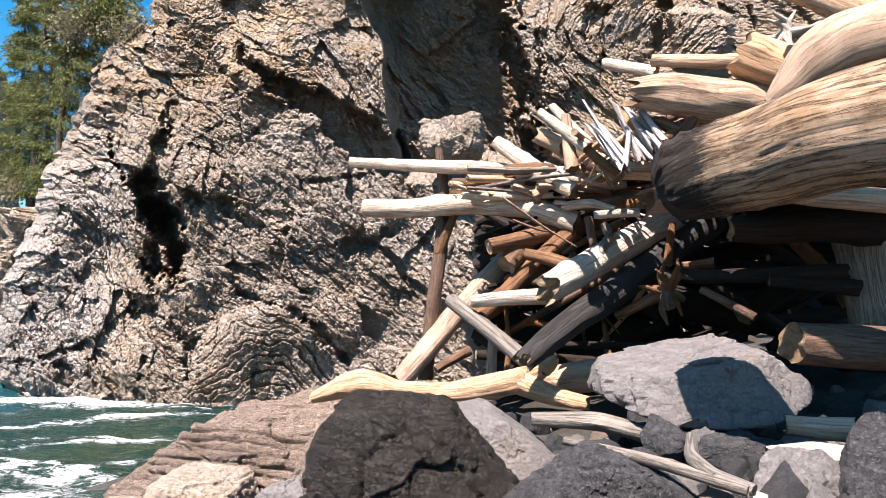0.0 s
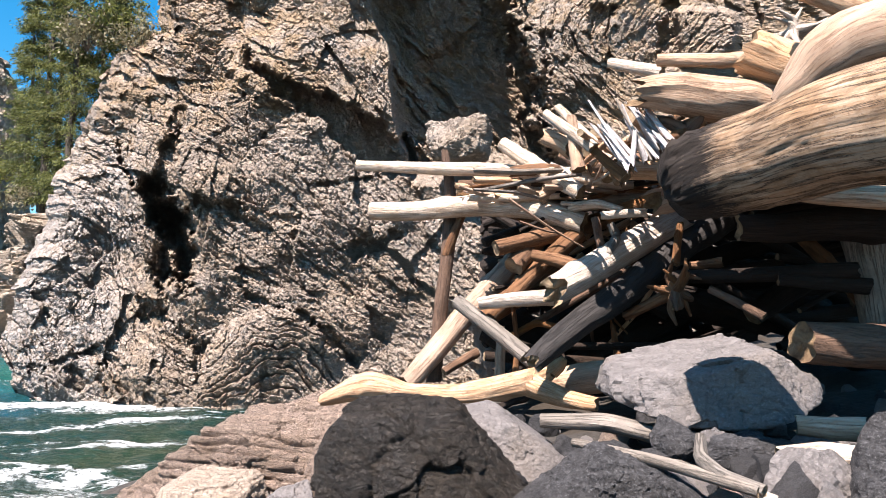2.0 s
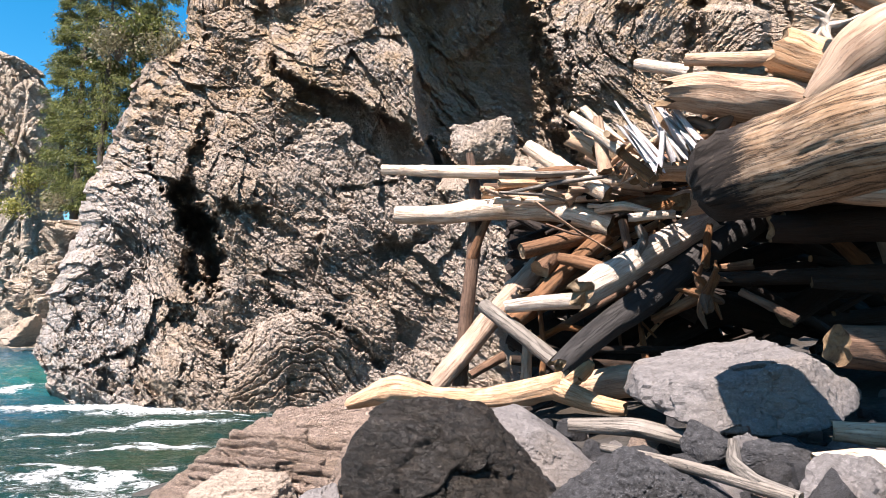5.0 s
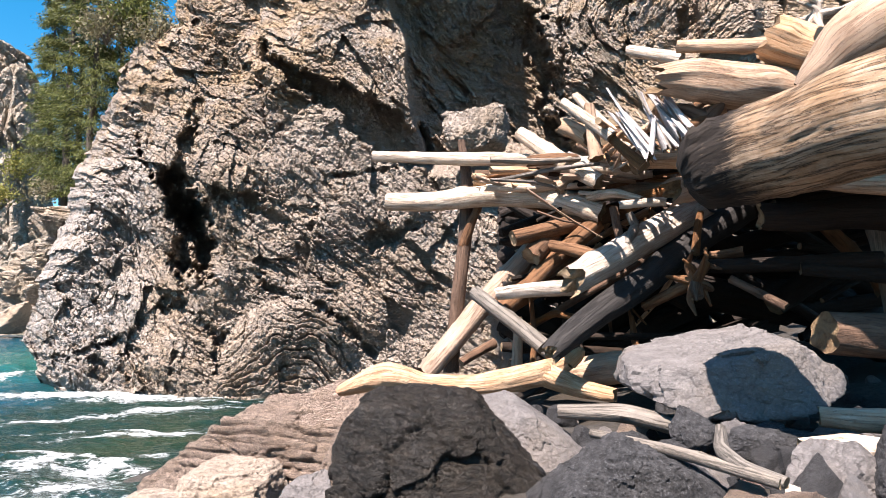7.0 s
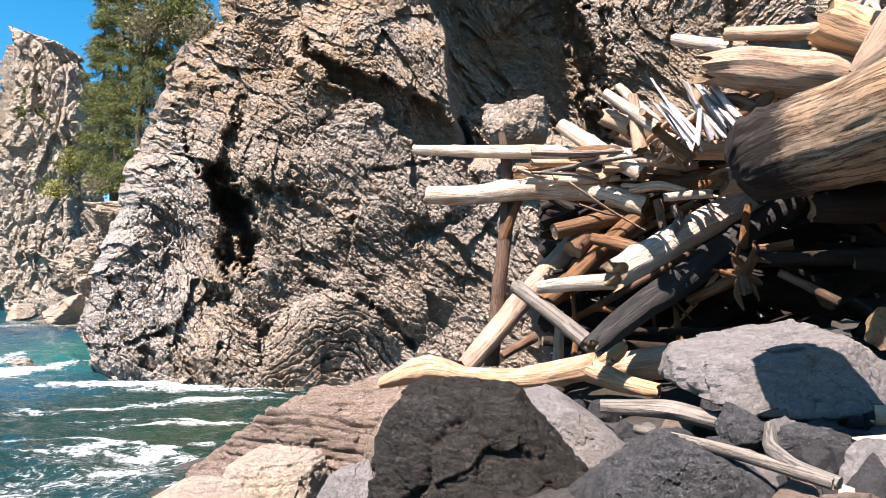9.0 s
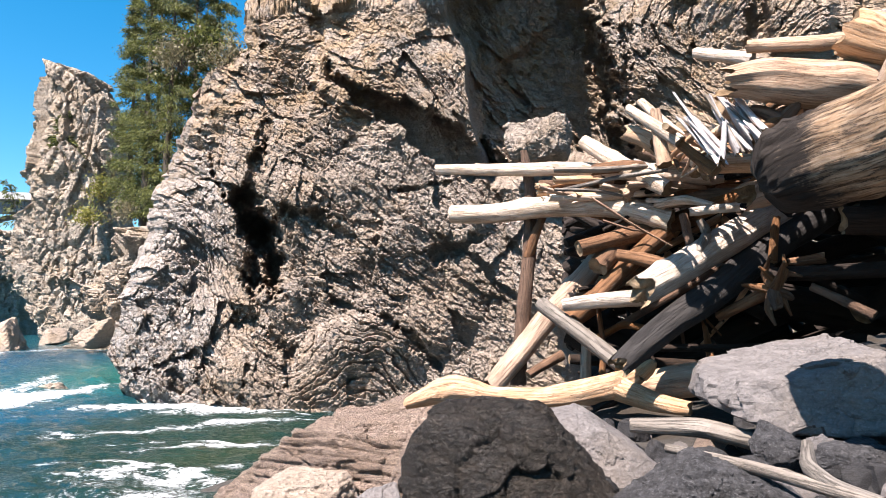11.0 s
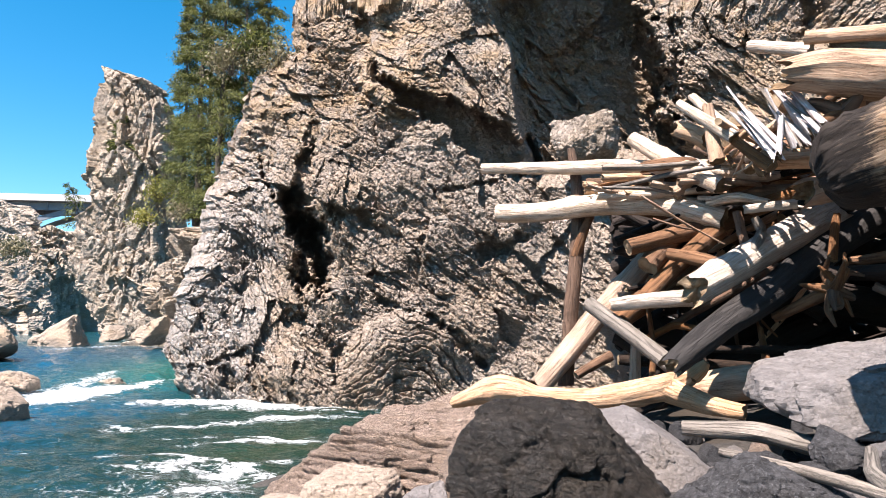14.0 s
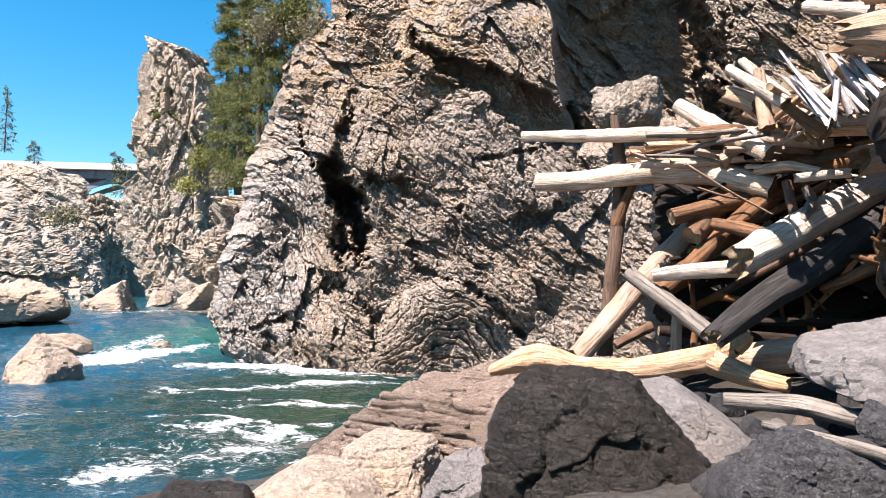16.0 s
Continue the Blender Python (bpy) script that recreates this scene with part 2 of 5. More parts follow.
def wood_material(name, pale, mid, dark, crack=0.5, rough=0.75, char=0.0, tip=0.0, grime=0.55):
    """Weathered wood: fibres and drying cracks along the stem, stains and bare patches across it."""
    m = Mix(name, rough)
    fibre = m.noise(m.place((70, 3.2, 1), uv=True), 1.0, 8, 0.72, 0.15)
    long = m.noise(m.place((22, 1.2, 1), uv=True), 1.0, 7, 0.65, 0.45)
    blotch = m.noise(m.place(), 4.3, 7, 0.68, 0.5)
    stain = m.noise(m.place((6, 2.6, 1), uv=True), 1.0, 6, 0.7, 0.6)
    fine = m.noise(m.place(), 55, 5, 0.7)
    which = m.node("ShaderNodeObjectInfo").outputs["Random"]
    split = m.node("ShaderNodeMath", {0: m.sum(long, 0.5, "SUBTRACT")}, operation="ABSOLUTE").outputs[0]
    colour = m.mix(m.ramp(fibre, (0.34, 0.0), (0.62, 1.0)), mid, pale)
    colour = m.mix(m.sum(m.ramp(blotch, (0.46, 0.0), (0.62, 1.0)), 0.6, "MULTIPLY"), colour, mid)
    colour = m.mix(m.sum(m.ramp(stain, (0.36, 1.0), (0.50, 0.0)), grime, "MULTIPLY"), colour, tuple((a + b) / 2 for a, b in zip(mid, dark)))
    if char:
        burnt = m.noise(m.place(), 2.0, 7, 0.7, 0.6)
        colour = m.mix(m.sum(m.ramp(burnt, (0.46, 0.0), (0.60, 1.0)), char, "MULTIPLY"), colour, dark)
    if tip:
        v = m.node("ShaderNodeSeparateXYZ", {0: m.node("ShaderNodeUVMap").outputs[0]}).outputs[1]
        ragged = m.sum(m.sum(m.sum(burnt, 0.5, "SUBTRACT"), 1.3, "MULTIPLY"), m.sum(m.sum(fibre, 0.5, "SUBTRACT"), 0.8, "MULTIPLY"))
        edge = m.sum(m.sum(v, tip, "SUBTRACT"), ragged)
        colour = m.mix(m.sum(m.ramp(edge, (0.0, 1.0), (0.25, 0.0)), 0.97, "MULTIPLY"), colour, dark)
    colour = m.mix(m.sum(m.ramp(split, (0.0, 1.0), (0.02, 0.0)), crack, "MULTIPLY"), colour, dark)
    colour = m.mix(m.sum(m.ramp(fine, (0.30, 1.0), (0.42, 0.0)), 0.5, "MULTIPLY"), colour, dark)
    hsv = m.node("ShaderNodeHueSaturation", {"Color": colour, "Value": m.sum(m.sum(which, 0.35, "MULTIPLY"), 0.8), "Saturation": m.sum(m.sum(which, 0.4, "MULTIPLY"), 0.85)}).outputs[0]
    n = m.bump(fibre, 0.010, 0.9)
    n = m.bump(m.ramp(split, (0.0, 0.0), (0.035, 1.0)), 0.014, 0.5 * crack + 0.4, n)
    n = m.bump(blotch, 0.03, 0.7, n)
    n = m.bump(fine, 0.004, 0.7, n)
    return m.done(hsv, n)


TRUNK_WOOD = wood_material("weathered_trunk_wood", (0.42, 0.335, 0.26), (0.26, 0.165, 0.10), (0.010, 0.008, 0.007), 0.9, 0.85, 0.45, 0.34)
PALE_WOOD = wood_material("bleached_wood", (0.60, 0.525, 0.45), (0.42, 0.325, 0.24), (0.09, 0.06, 0.045), 0.55, grime=0.35)
GOLD_WOOD = wood_material("golden_wood", (0.53, 0.385, 0.27), (0.37, 0.22, 0.13), (0.07, 0.036, 0.019), 0.45, grime=0.3)
BROWN_WOOD = wood_material("brown_wood", (0.20, 0.112, 0.064), (0.11, 0.056, 0.030), (0.026, 0.014, 0.009), 0.6)
SILVER_WOOD = wood_material("silver_white_wood", (0.60, 0.565, 0.56), (0.42, 0.38, 0.37), (0.09, 0.07, 0.06), 0.5, grime=0.3)
GREY_WOOD = wood_material("silver_grey_wood", (0.264, 0.228, 0.191), (0.165, 0.139, 0.115), (0.0528, 0.0462, 0.0396), 0.7)
# near-black copy of the wood: the pile's inner shade put into the colour
SHADE_WOOD = wood_material("shade_toned_wood", (0.028, 0.017, 0.011), (0.015, 0.009, 0.006), (0.005, 0.004, 0.003), 0.6)
CHAR_WOOD = wood_material("blackened_wood", (0.040, 0.035, 0.032), (0.022, 0.019, 0.018), (0.006, 0.005, 0.005), 0.7)
BARK = wood_material("bark", (0.106, 0.0858, 0.066), (0.066, 0.0528, 0.0429), (0.0198, 0.0165, 0.0132), 0.7, 0.9)


def end_material(name, pale, dark):
    """A broken or sawn stem end: rough, with rings and rot."""
    m = Mix(name, 0.9)
    p = m.place()
    a, b = m.noise(p, 7, 7, 0.7, 0.6), m.noise(p, 38, 6, 0.7)
    colour = m.mix(m.ramp(a, (0.36, 0.0), (0.62, 1.0)), dark, pale)
    return m.done(colour, m.bump(b, 0.012, 0.8, m.bump(a, 0.05, 0.9)))


PALE_END = end_material("broken_wood", (0.29, 0.218, 0.139), (0.125, 0.0759, 0.0396))
BROWN_END = end_material("rotten_wood", (0.238, 0.158, 0.0858), (0.066, 0.0396, 0.0231))
BLACK_END = end_material("charred_wood", (0.106, 0.0825, 0.0594), (0.0145, 0.0119, 0.0099))


def leaf_material(name, light, dark):
    m = Mix(name, 0.6)
    n = m.node("ShaderNodeNewGeometry").outputs["Random Per Island"]
    colour = m.mix(n, light, dark)
    m.b.inputs["Subsurface Weight"].default_value = 0.0
    glow = m.node("ShaderNodeBsdfTranslucent", {"Color": colour})
    both = m.node("ShaderNodeMixShader", {0: 0.3, 1: m.b.outputs[0], 2: glow.outputs[0]})
    m.t.links.new(both.outputs[0], m.t.nodes["Material Output"].inputs[0])
    return m.done(colour)


NEEDLES = leaf_material("conifer_needles", (0.17, 0.18, 0.045), (0.016, 0.028, 0.010))
SHRUB = leaf_material("shrub_leaves", (0.26, 0.235, 0.05), (0.11, 0.12, 0.03))
DRY = leaf_material("dry_twigs", (0.22, 0.19, 0.11), (0.11, 0.10, 0.055))


def water_material():
    m = Mix("river_water", 0.06)
    p = m.place()
    foam = m.node("ShaderNodeAttribute", attribute_name="foam").outputs["Fac"]
    lace = m.noise(m.place((0.7, 1.3, 1.0)), 3.6, 9, 0.76, 1.4)
    fleck = m.noise(p, 9.0, 6, 0.7, 0.8)
    tex = m.sum(m.sum(lace, 0.65, "MULTIPLY"), m.sum(fleck, 0.35, "MULTIPLY"))
    white = m.ramp(m.sum(foam, m.sum(m.sum(tex, 0.5, "SUBTRACT"), 3.0, "MULTIPLY")), (0.55, 0.0), (0.92, 1.0))
    depth = m.noise(p, 0.35, 4, 0.5, 0.4)
    green = m.node("ShaderNodeAttribute", attribute_name="green").outputs["Fac"]
    deep = m.mix(m.ramp(depth, (0.35, 0.0), (0.65, 1.0)), (0.0042, 0.0182, 0.0182), (0.0112, 0.0252, 0.014))
    # sky reflection painted into the base colour: bluer where no cliff is mirrored
    xyz = m.node("ShaderNodeSeparateXYZ", {0: p})
    near = m.sum(m.sum(7.2, xyz.outputs[1], "SUBTRACT"), 0.22, "MULTIPLY")
    out = m.sum(m.sum(-8.0, xyz.outputs[0], "SUBTRACT"), 0.22, "MULTIPLY")
    sky_mirror = m.ramp(m.sum(m.sum(near, out, "MAXIMUM"), m.sum(m.sum(depth, 0.5, "SUBTRACT"), 1.6, "MULTIPLY")), (0.0, 0.0), (0.6, 1.0))
    deep = m.mix(sky_mirror, deep, (0.005, 0.035, 0.062))
    colour = m.mix(green, deep, (0.0154, 0.084, 0.0665))
    colour = m.mix(white, colour, (0.672, 0.697, 0.697))
    ripples = m.noise(m.place((1.0, 1.6, 1.0)), 3.2, 5, 0.55, 0.6)
    n = m.bump(ripples, 0.09, 1.0)
    n = m.bump(m.noise(p, 11, 4, 0.5), 0.008, 0.5, n)
    n = m.bump(white, 0.02, 0.8, n)
    m.b.inputs["IOR"].default_value = 1.33
    m.b.inputs["Specular IOR Level"].default_value = 0.5
    return m.done(colour, n, m.ramp(white, (0.0, 0.05), (1.0, 0.8)))


WATER = water_material()


def ground_material():
    m = Mix("stony_ground", 0.95)
    p = m.place()
    grit = m.noise(p, 22, 7, 0.75)
    lumps = m.noise(p, 5, 6, 0.65, 0.8)
    big = m.noise(p, 1.2, 6, 0.6)
    colour = m.mix(m.ramp(grit, (0.35, 0.0), (0.65, 1.0)), (0.027, 0.024, 0.021), (0.081, 0.072, 0.063))
    colour = m.mix(m.ramp(big, (0.45, 0.0), (0.65, 1.0)), colour, (0.039, 0.03, 0.021))
    return m.done(colour, m.bump(grit, 0.03, 0.8, m.bump(lumps, 0.10, 1.0)))


GROUND = ground_material()


# ---- parts and things ----
def part(name, me, material, parent=None, label=""):
    ob = new(name, me)
    if material:
        me.materials.append(material)
    if parent:
        ob.parent = parent
    if label:
        ob["label"] = label
    return ob


def boulder_mesh(name, radii, seed, detail=4, cuts=16, flat=0.95, rough=0.05, crack=0.03, grain=2.4, beds=0.0, dip=(0.25, 0.0, 1.0), peak=0.0, lean=0.0, square=0.0):
    """A broken rock: a ball cut by planes, then split into blocks and roughened."""
    bm = bmesh.new()
    bmesh.ops.create_icosphere(bm, subdivisions=detail, radius=1.0)
    me = bpy.data.meshes.new(name)
    bm.to_mesh(me)
    bm.free()
    P = np.empty(len(me.vertices) * 3, dtype=np.float32)
    me.vertices.foreach_get("co", P)
    P = P.reshape(-1, 3).astype(float)
    r = np.random.RandomState(seed)
    size = max(radii)
    P *= (1 - square + square / np.abs(P).max(1))[:, None]
    for _ in range(cuts):
        n = r.normal(size=3)
        n /= np.linalg.norm(n)
        over = np.maximum(P @ n - r.uniform(0.5, 0.9), 0)
        P -= np.outer(over * flat, n)
    P[:, :2] *= (1 - peak * np.clip(0.5 + 0.5 * P[:, 2:], 0, 1))
    P[:, 0] += lean * P[:, 2]
    P = (P - (P.max(0) + P.min(0)) / 2) / ((P.max(0) - P.min(0)) / 2) * radii
    away = P / np.linalg.norm(P, axis=1)[:, None]
    o = r.uniform(0, 50, 3)
    f, gap = blocks(P / size * grain + o, seed)
    d = rough * size * rough_noise(P / size * 1.6 + o, 5, seed, 0.5)
    d += crack * size * (f - 0.6 * np.exp(-(gap / 0.05) ** 2))
    if beds:
        level = (P @ np.array(dip)) / size * 11 + 1.3 * rough_noise(P / size * 1.3 + o, 3, seed + 4)
        saw = level % 1.0
        d += beds * size * 1.5 * (saw - 0.5) * (0.6 + 0.6 * soft_noise(np.stack([np.floor(level), P[:, 0] * 1.5 / size, P[:, 1] * 1.5 / size], 1), seed + 6))
        d -= 0.6 * beds * size * np.exp(-((saw - 0.02) / 0.05) ** 2)
    P += away * d[:, None]
    me.vertices.foreach_set("co", P.astype(np.float32).ravel())
    me.polygons.foreach_set("use_smooth", np.full(len(me.polygons), detail > 4))
    me.update()
    return me


def boulder(centre, radii, seed, material, label, turn=(0, 0, 0), name="boulder", category="rock", group="", **how):
    ob = part(name, boulder_mesh(name, radii, seed, **how), material)
    ob.matrix_world = pose(*centre, *turn)
    return tagged(ob, label, category, group)


def faceted_mesh(name, planes, seed, detail=6, edge=12, rough=0.03, cell=0.25, chip=0.03, crack=0.015, beds=0.0, thick=0.09, dip=(0.0, 0.0, 1.0), fine=0.006, size=(1, 1, 1)):
    """A rock bounded by broken faces (nx, ny, nz, distance from its middle), with blunt edges, chips, joints and bedding."""
    bm = bmesh.new()
    bmesh.ops.create_icosphere(bm, subdivisions=detail, radius=1.0)
    me = bpy.data.meshes.new(name)
    bm.to_mesh(me)
    bm.free()
    U = np.empty(len(me.vertices) * 3, dtype=np.float32)
    me.vertices.foreach_get("co", U)
    U = U.reshape(-1, 3).astype(float)
    inv = 0
    for nx_, ny_, nz_, off in planes:
        inv = inv + (np.maximum(U @ np.array((nx_, ny_, nz_)) / math.hypot(nx_, ny_, nz_), 0) / off) ** edge
    P = U * (inv ** (-1 / edge))[:, None] * size
    o = np.random.RandomState(seed).uniform(0, 50, 3)
    jag = np.stack([rough_noise(P / cell * 1.5 + o + 7 * k, 3, seed + k) for k in range(3)], 1)
    f, gap = blocks(P / cell + 0.22 * jag + o, seed)
    f2, gap2 = blocks(P / cell * 2.9 + 0.3 * jag + o, seed + 50)
    some = step(-0.3, 0.3, soft_noise(P / cell * 0.6 + o, seed + 8))
    d = rough * rough_noise(P / (3 * cell) + o, 3, seed + 3) + chip * (f + 0.3 * f2) - some * crack * (np.exp(-(gap / 0.035) ** 2) + 0.4 * np.exp(-(gap2 / 0.06) ** 2))
    d += fine * rough_noise(P * 16 + o, 4, seed + 5, 0.65)
    if beds:
        level = P @ np.array(dip) / thick + 0.6 * rough_noise(P / (9 * thick) + o, 3, seed + 4) + 0.12 * jag[:, 0]
        saw = level % 1.0
        each = soft_noise(np.stack([np.floor(level) * 3.7, P[:, 0] * 0.08 / thick, P[:, 1] * 0.08 / thick], 1), seed + 6)
        split = step(-0.5, 0.4, soft_noise(np.stack([np.floor(level + 0.5) * 5.3, P[:, 0] * 0.15 / thick, P[:, 1] * 0.15 / thick], 1), seed + 7))
        d += beds * (0.9 * each + 0.45 * saw - np.abs(2 * saw - 1) ** 3.5 * (0.2 + split))
    P += U * d[:, None]
    me.vertices.foreach_set("co", P.astype(np.float32).ravel())
    me.polygons.foreach_set("use_smooth", np.full(len(me.polygons), detail > 6))
    me.update()
    return me


def faceted(centre, planes, seed, material, label, name="boulder", category="rock", **how):
    ob = part(name, faceted_mesh(name, planes, seed, **how), material)
    ob.matrix_world = pose(*centre)
    return tagged(ob, label, category)


def loose_faces(seed, count=11):
    """Faces of a small broken stone of about unit size."""
    q = np.random.RandomState(seed)
    return [(*(q.normal(size=3) * (1, 1, 1.2)), q.uniform(0.52, 0.78)) for _ in range(count)] + [(0.2, 0, -1, 0.5), (1, 0.3, 0.3, 0.9), (-1, -0.2, 0.4, 0.85), (0.1, 1, 0.2, 0.8), (-0.2, -1, 0.3, 0.75)]


def log(rings, material, label, end=None, name="driftwood_log", seed=1, group="logs of the driftwood pile", rough=0.055, jag=0.16, segs=22, knots=3, flatten=1.0, tail=None, dome=0.0, burnt=False):
    """A stem along rings of (x, y, z, radius): fluted, a little crooked, with knots and broken ends. The ends are parts."""
    r = np.random.RandomState(seed)
    K = np.array(rings, dtype=float)
    along = np.r_[0, np.cumsum(np.linalg.norm(np.diff(K[:, :3], axis=0), axis=1))]
    length = along[-1]
    n = int(np.clip(length / 0.045, 14, 90))
    s = np.linspace(0, length, n)
    if len(K) > 2:
        fine = np.linspace(0, length, 12 * len(K))
        raw = np.stack([np.interp(fine, along, K[:, k]) for k in range(4)], 1)
        for _ in range(10):
            raw[1:-1] = (raw[:-2] + raw[1:-1] * 2 + raw[2:]) / 4
        C = np.stack([np.interp(s, fine, raw[:, k]) for k in range(4)], 1)
    else:
        C = np.stack([np.interp(s, along, K[:, k]) for k in range(4)], 1)
    mean = C[:, 3].mean()
    o = r.uniform(0, 90, 3)
    for k in range(3):
        C[:, k] += mean * 0.16 * soft_noise(np.stack([s * 1.3 + o[k], s * 0 + 7 * k, s * 0], 1), seed) * np.sin(np.pi * s / length)
    tangent = np.gradient(C[:, :3], axis=0)
    tangent /= np.linalg.norm(tangent, axis=1)[:, None]
    side = np.cross(tangent, (0, 0, 1.0) if abs(tangent[0, 2]) < 0.9 else (1.0, 0, 0))
    side /= np.linalg.norm(side, axis=1)[:, None]
    up = np.cross(side, tangent)
    a = np.linspace(0, 2 * np.pi, segs + 1)
    A, S = np.meshgrid(a, s)
    ca, sa = np.cos(A).ravel(), np.sin(A).ravel()
    R = np.repeat(C[:, 3], segs + 1)
    flute = soft_noise(np.stack([ca * 2.6 + o[0], sa * 2.6 + o[1], S.ravel() * 0.9], 1), seed)
    fine = soft_noise(np.stack([ca * 7 + o[1], sa * 7 + o[2], S.ravel() * 2.2], 1), seed + 3)
    lumps = soft_noise(np.stack([ca * 1.2 + o[2], sa * 1.2, S.ravel() * 2.5 / max(mean * 6, 0.3)], 1), seed + 5)
    rad = R * (1 + rough * flute + 0.45 * rough * fine + 0.8 * rough * lumps)
    for _ in range(knots):
        at, ang = r.uniform(0.1, 0.9) * length, r.uniform(0, 6.28)
        gap = ((S.ravel() - at) / (mean * 0.6)) ** 2 + ((np.angle(np.exp(1j * (A.ravel() - ang)))) / 0.45) ** 2
        rad += 0.20 * R * np.exp(-gap)
    rows = np.repeat(np.arange(n), segs + 1)
    P = C[rows, :3] + side[rows] * (rad * ca)[:, None] + up[rows] * (rad * sa * flatten)[:, None]
    if burnt:
        knob = np.maximum(0, rough_noise(np.stack([ca * 3.2 + o[0], sa * 3.2, S.ravel() * 9], 1), 4, seed + 60, 0.6))
        split = np.exp(-(soft_noise(np.stack([ca * 5 + o[1], sa * 5, S.ravel() * 1.6], 1), seed + 61) / 0.04) ** 2)
        fade = np.exp(-(S.ravel() / 0.45) ** 2)
        P += (side[rows] * ca[:, None] + up[rows] * sa[:, None]) * (R * (0.16 * knob * fade - 0.03 * split * (1 - 0.5 * fade)))[:, None]
    broken = soft_noise(np.stack([ca * 2.2 + o[0], sa * 2.2 + o[2], ca * 0], 1), seed + 9) * 1.3
    for first, sign in ((True, -1), (False, 1)):
        near = np.exp(-((S.ravel() if first else length - S.ravel()) / (mean * 0.9)) ** 2)
        P += tangent[rows] * (sign * jag * R * broken * near)[:, None]
    UV = np.stack([A.ravel() * mean, S.ravel() + (0 if burnt else o[0])], 1)
    ob = part(name, grid_mesh(name, P, segs + 1, n, True, UV), material)
    for first, cap in ((True, end), (False, tail or end)):
        ring = P[: segs + 1] if first else P[-(segs + 1):]
        axis = tangent[0] if first else -tangent[-1]
        middle = ring.mean(0)
        rows_in = []
        for k, f in enumerate((1.0, 0.93, 0.7, 0.42, 0.15, 0.0)):
            push = np.array([soft_noise(np.stack([ca[: segs + 1] * f * 2.5 + o[0], sa[: segs + 1] * f * 2.5 + o[1], ca[: segs + 1] * 0 + k * 0.1], 1), seed + 31)]).T
            rows_in.append(middle + (ring - middle) * f + axis * (mean * jag * (0.8 * push + 0.5) * min(1, 6 * (1 - f)) - mean * dome * math.sqrt(1 - f * f)))
        if not first:
            rows_in = rows_in[::-1]
        part("broken_end", grid_mesh("broken_end", np.concatenate(rows_in), segs + 1, 6), cap or PALE_END, ob)
    return tagged(ob, label, "log" if name == "driftwood_log" else "stick", group)


# ---- ground and water ----
def ground_height(x, y):
    edge = np.interp(y, (-60, 3, 6, 8.5, 10, 13, 15.5, 30), (-9, -5.5, -4.3, -3.7, -2.3, -1.9, -1.0, 0))
    inland = x - edge
    shore = -1.6 + 1.6 * step(-3.5, 0.2, inland) + 0.12 * step(0.0, 0.8, inland) + 0.68 * step(2.8, 5.2, inland) + 0.06 * np.clip(inland - 3, 0, 60) + 0.05 * np.clip(y - 4, 0, 10) * step(2, 4, inland)
    far = 14 * step(85, 190, np.hypot(x, y)) * step(-20, 60, np.hypot(x + 30, y - 45) - 20)
    p = np.stack([x, y, x * 0], 1)
    return np.maximum(shore + 0.10 * rough_noise(p * 1.1, 4, 3) * step(-1, 1, inland), far - 1.6)


t_axis = np.linspace(-1, 1, 261)
axis = np.sign(t_axis) * (np.abs(t_axis) * 22 + 1500 * np.abs(t_axis) ** 7)
GX, GY = np.meshgrid(axis, axis + 6)
gz = ground_height(GX.ravel(), GY.ravel())
ground = part("ground", grid_mesh("ground", np.stack([GX.ravel(), GY.ravel(), gz], 1), 261, 261), GROUND)
tagged(ground, "stony river shore of gravel and sand among boulders", "ground", kind="structure")


def foam_streak(x, y, a, b, width, wiggle=0.5):
    s = soft_noise(np.stack([x * 0.5, y * 0.5, x * 0 + a[0]], 1), 5) * wiggle
    d, u = to_segment(x + s, y + s * 0.7, a, b)
    return np.exp(-(d / width) ** 2)


nx, ny = 350, 430
ux, uy = np.linspace(0, 1, nx), np.linspace(0, 1, ny)
WX, WY = np.meshgrid(1.5 - 34 * ux ** 1.15 - 60 * ux ** 6, 2.5 + 24 * uy ** 1.1 + 110 * uy ** 7)
wx, wy = WX.ravel(), WY.ravel()
wp = np.stack([wx, wy, wx * 0], 1)
chop = 0.045 * rough_noise(wp * (1.1, 1.7, 1), 3, 11) + 0.016 * rough_noise(wp * (2.6, 3.8, 1), 3, 12)
rapid = np.exp(-(((wx + 12.5) / 4.5) ** 2 + ((wy - 20.5) / 4.0) ** 2))
chop += rapid * (0.12 * rough_noise(wp * 1.1, 4, 13) + 0.05) + 0.5 * step(19, 30, wy)
water = grid_mesh("water", np.stack([wx, wy, chop], 1), nx, ny)
foam = 0.72 * np.exp(-((wy - 14.9 - 0.25 * np.sin(wx * 1.3)) / 0.75) ** 2) * step(-11.5, -10.4, wx)
foam += 0.50 * foam_streak(wx, wy, (-6.18, 9.95), (-4.55, 10.88), 0.28)
foam += 0.38 * foam_streak(wx, wy, (-4.87, 8.12), (-4.17, 9.53), 0.30)
foam += 0.32 * foam_streak(wx, wy, (-4.25, 7.48), (-3.59, 8.21), 0.35)
foam += 0.34 * foam_streak(wx, wy, (-6.08, 5.60), (-5.48, 6.09), 0.5)
foam += 0.34 * foam_streak(wx, wy, (-6.19, 8.12), (-5.62, 8.47), 0.45)
foam += 0.38 * foam_streak(wx, wy, (-8.44, 11.20), (-6.06, 12.69), 0.5)
foam += 0.40 * foam_streak(wx, wy, (-9.27, 8.30), (-8.53, 8.51), 0.4)
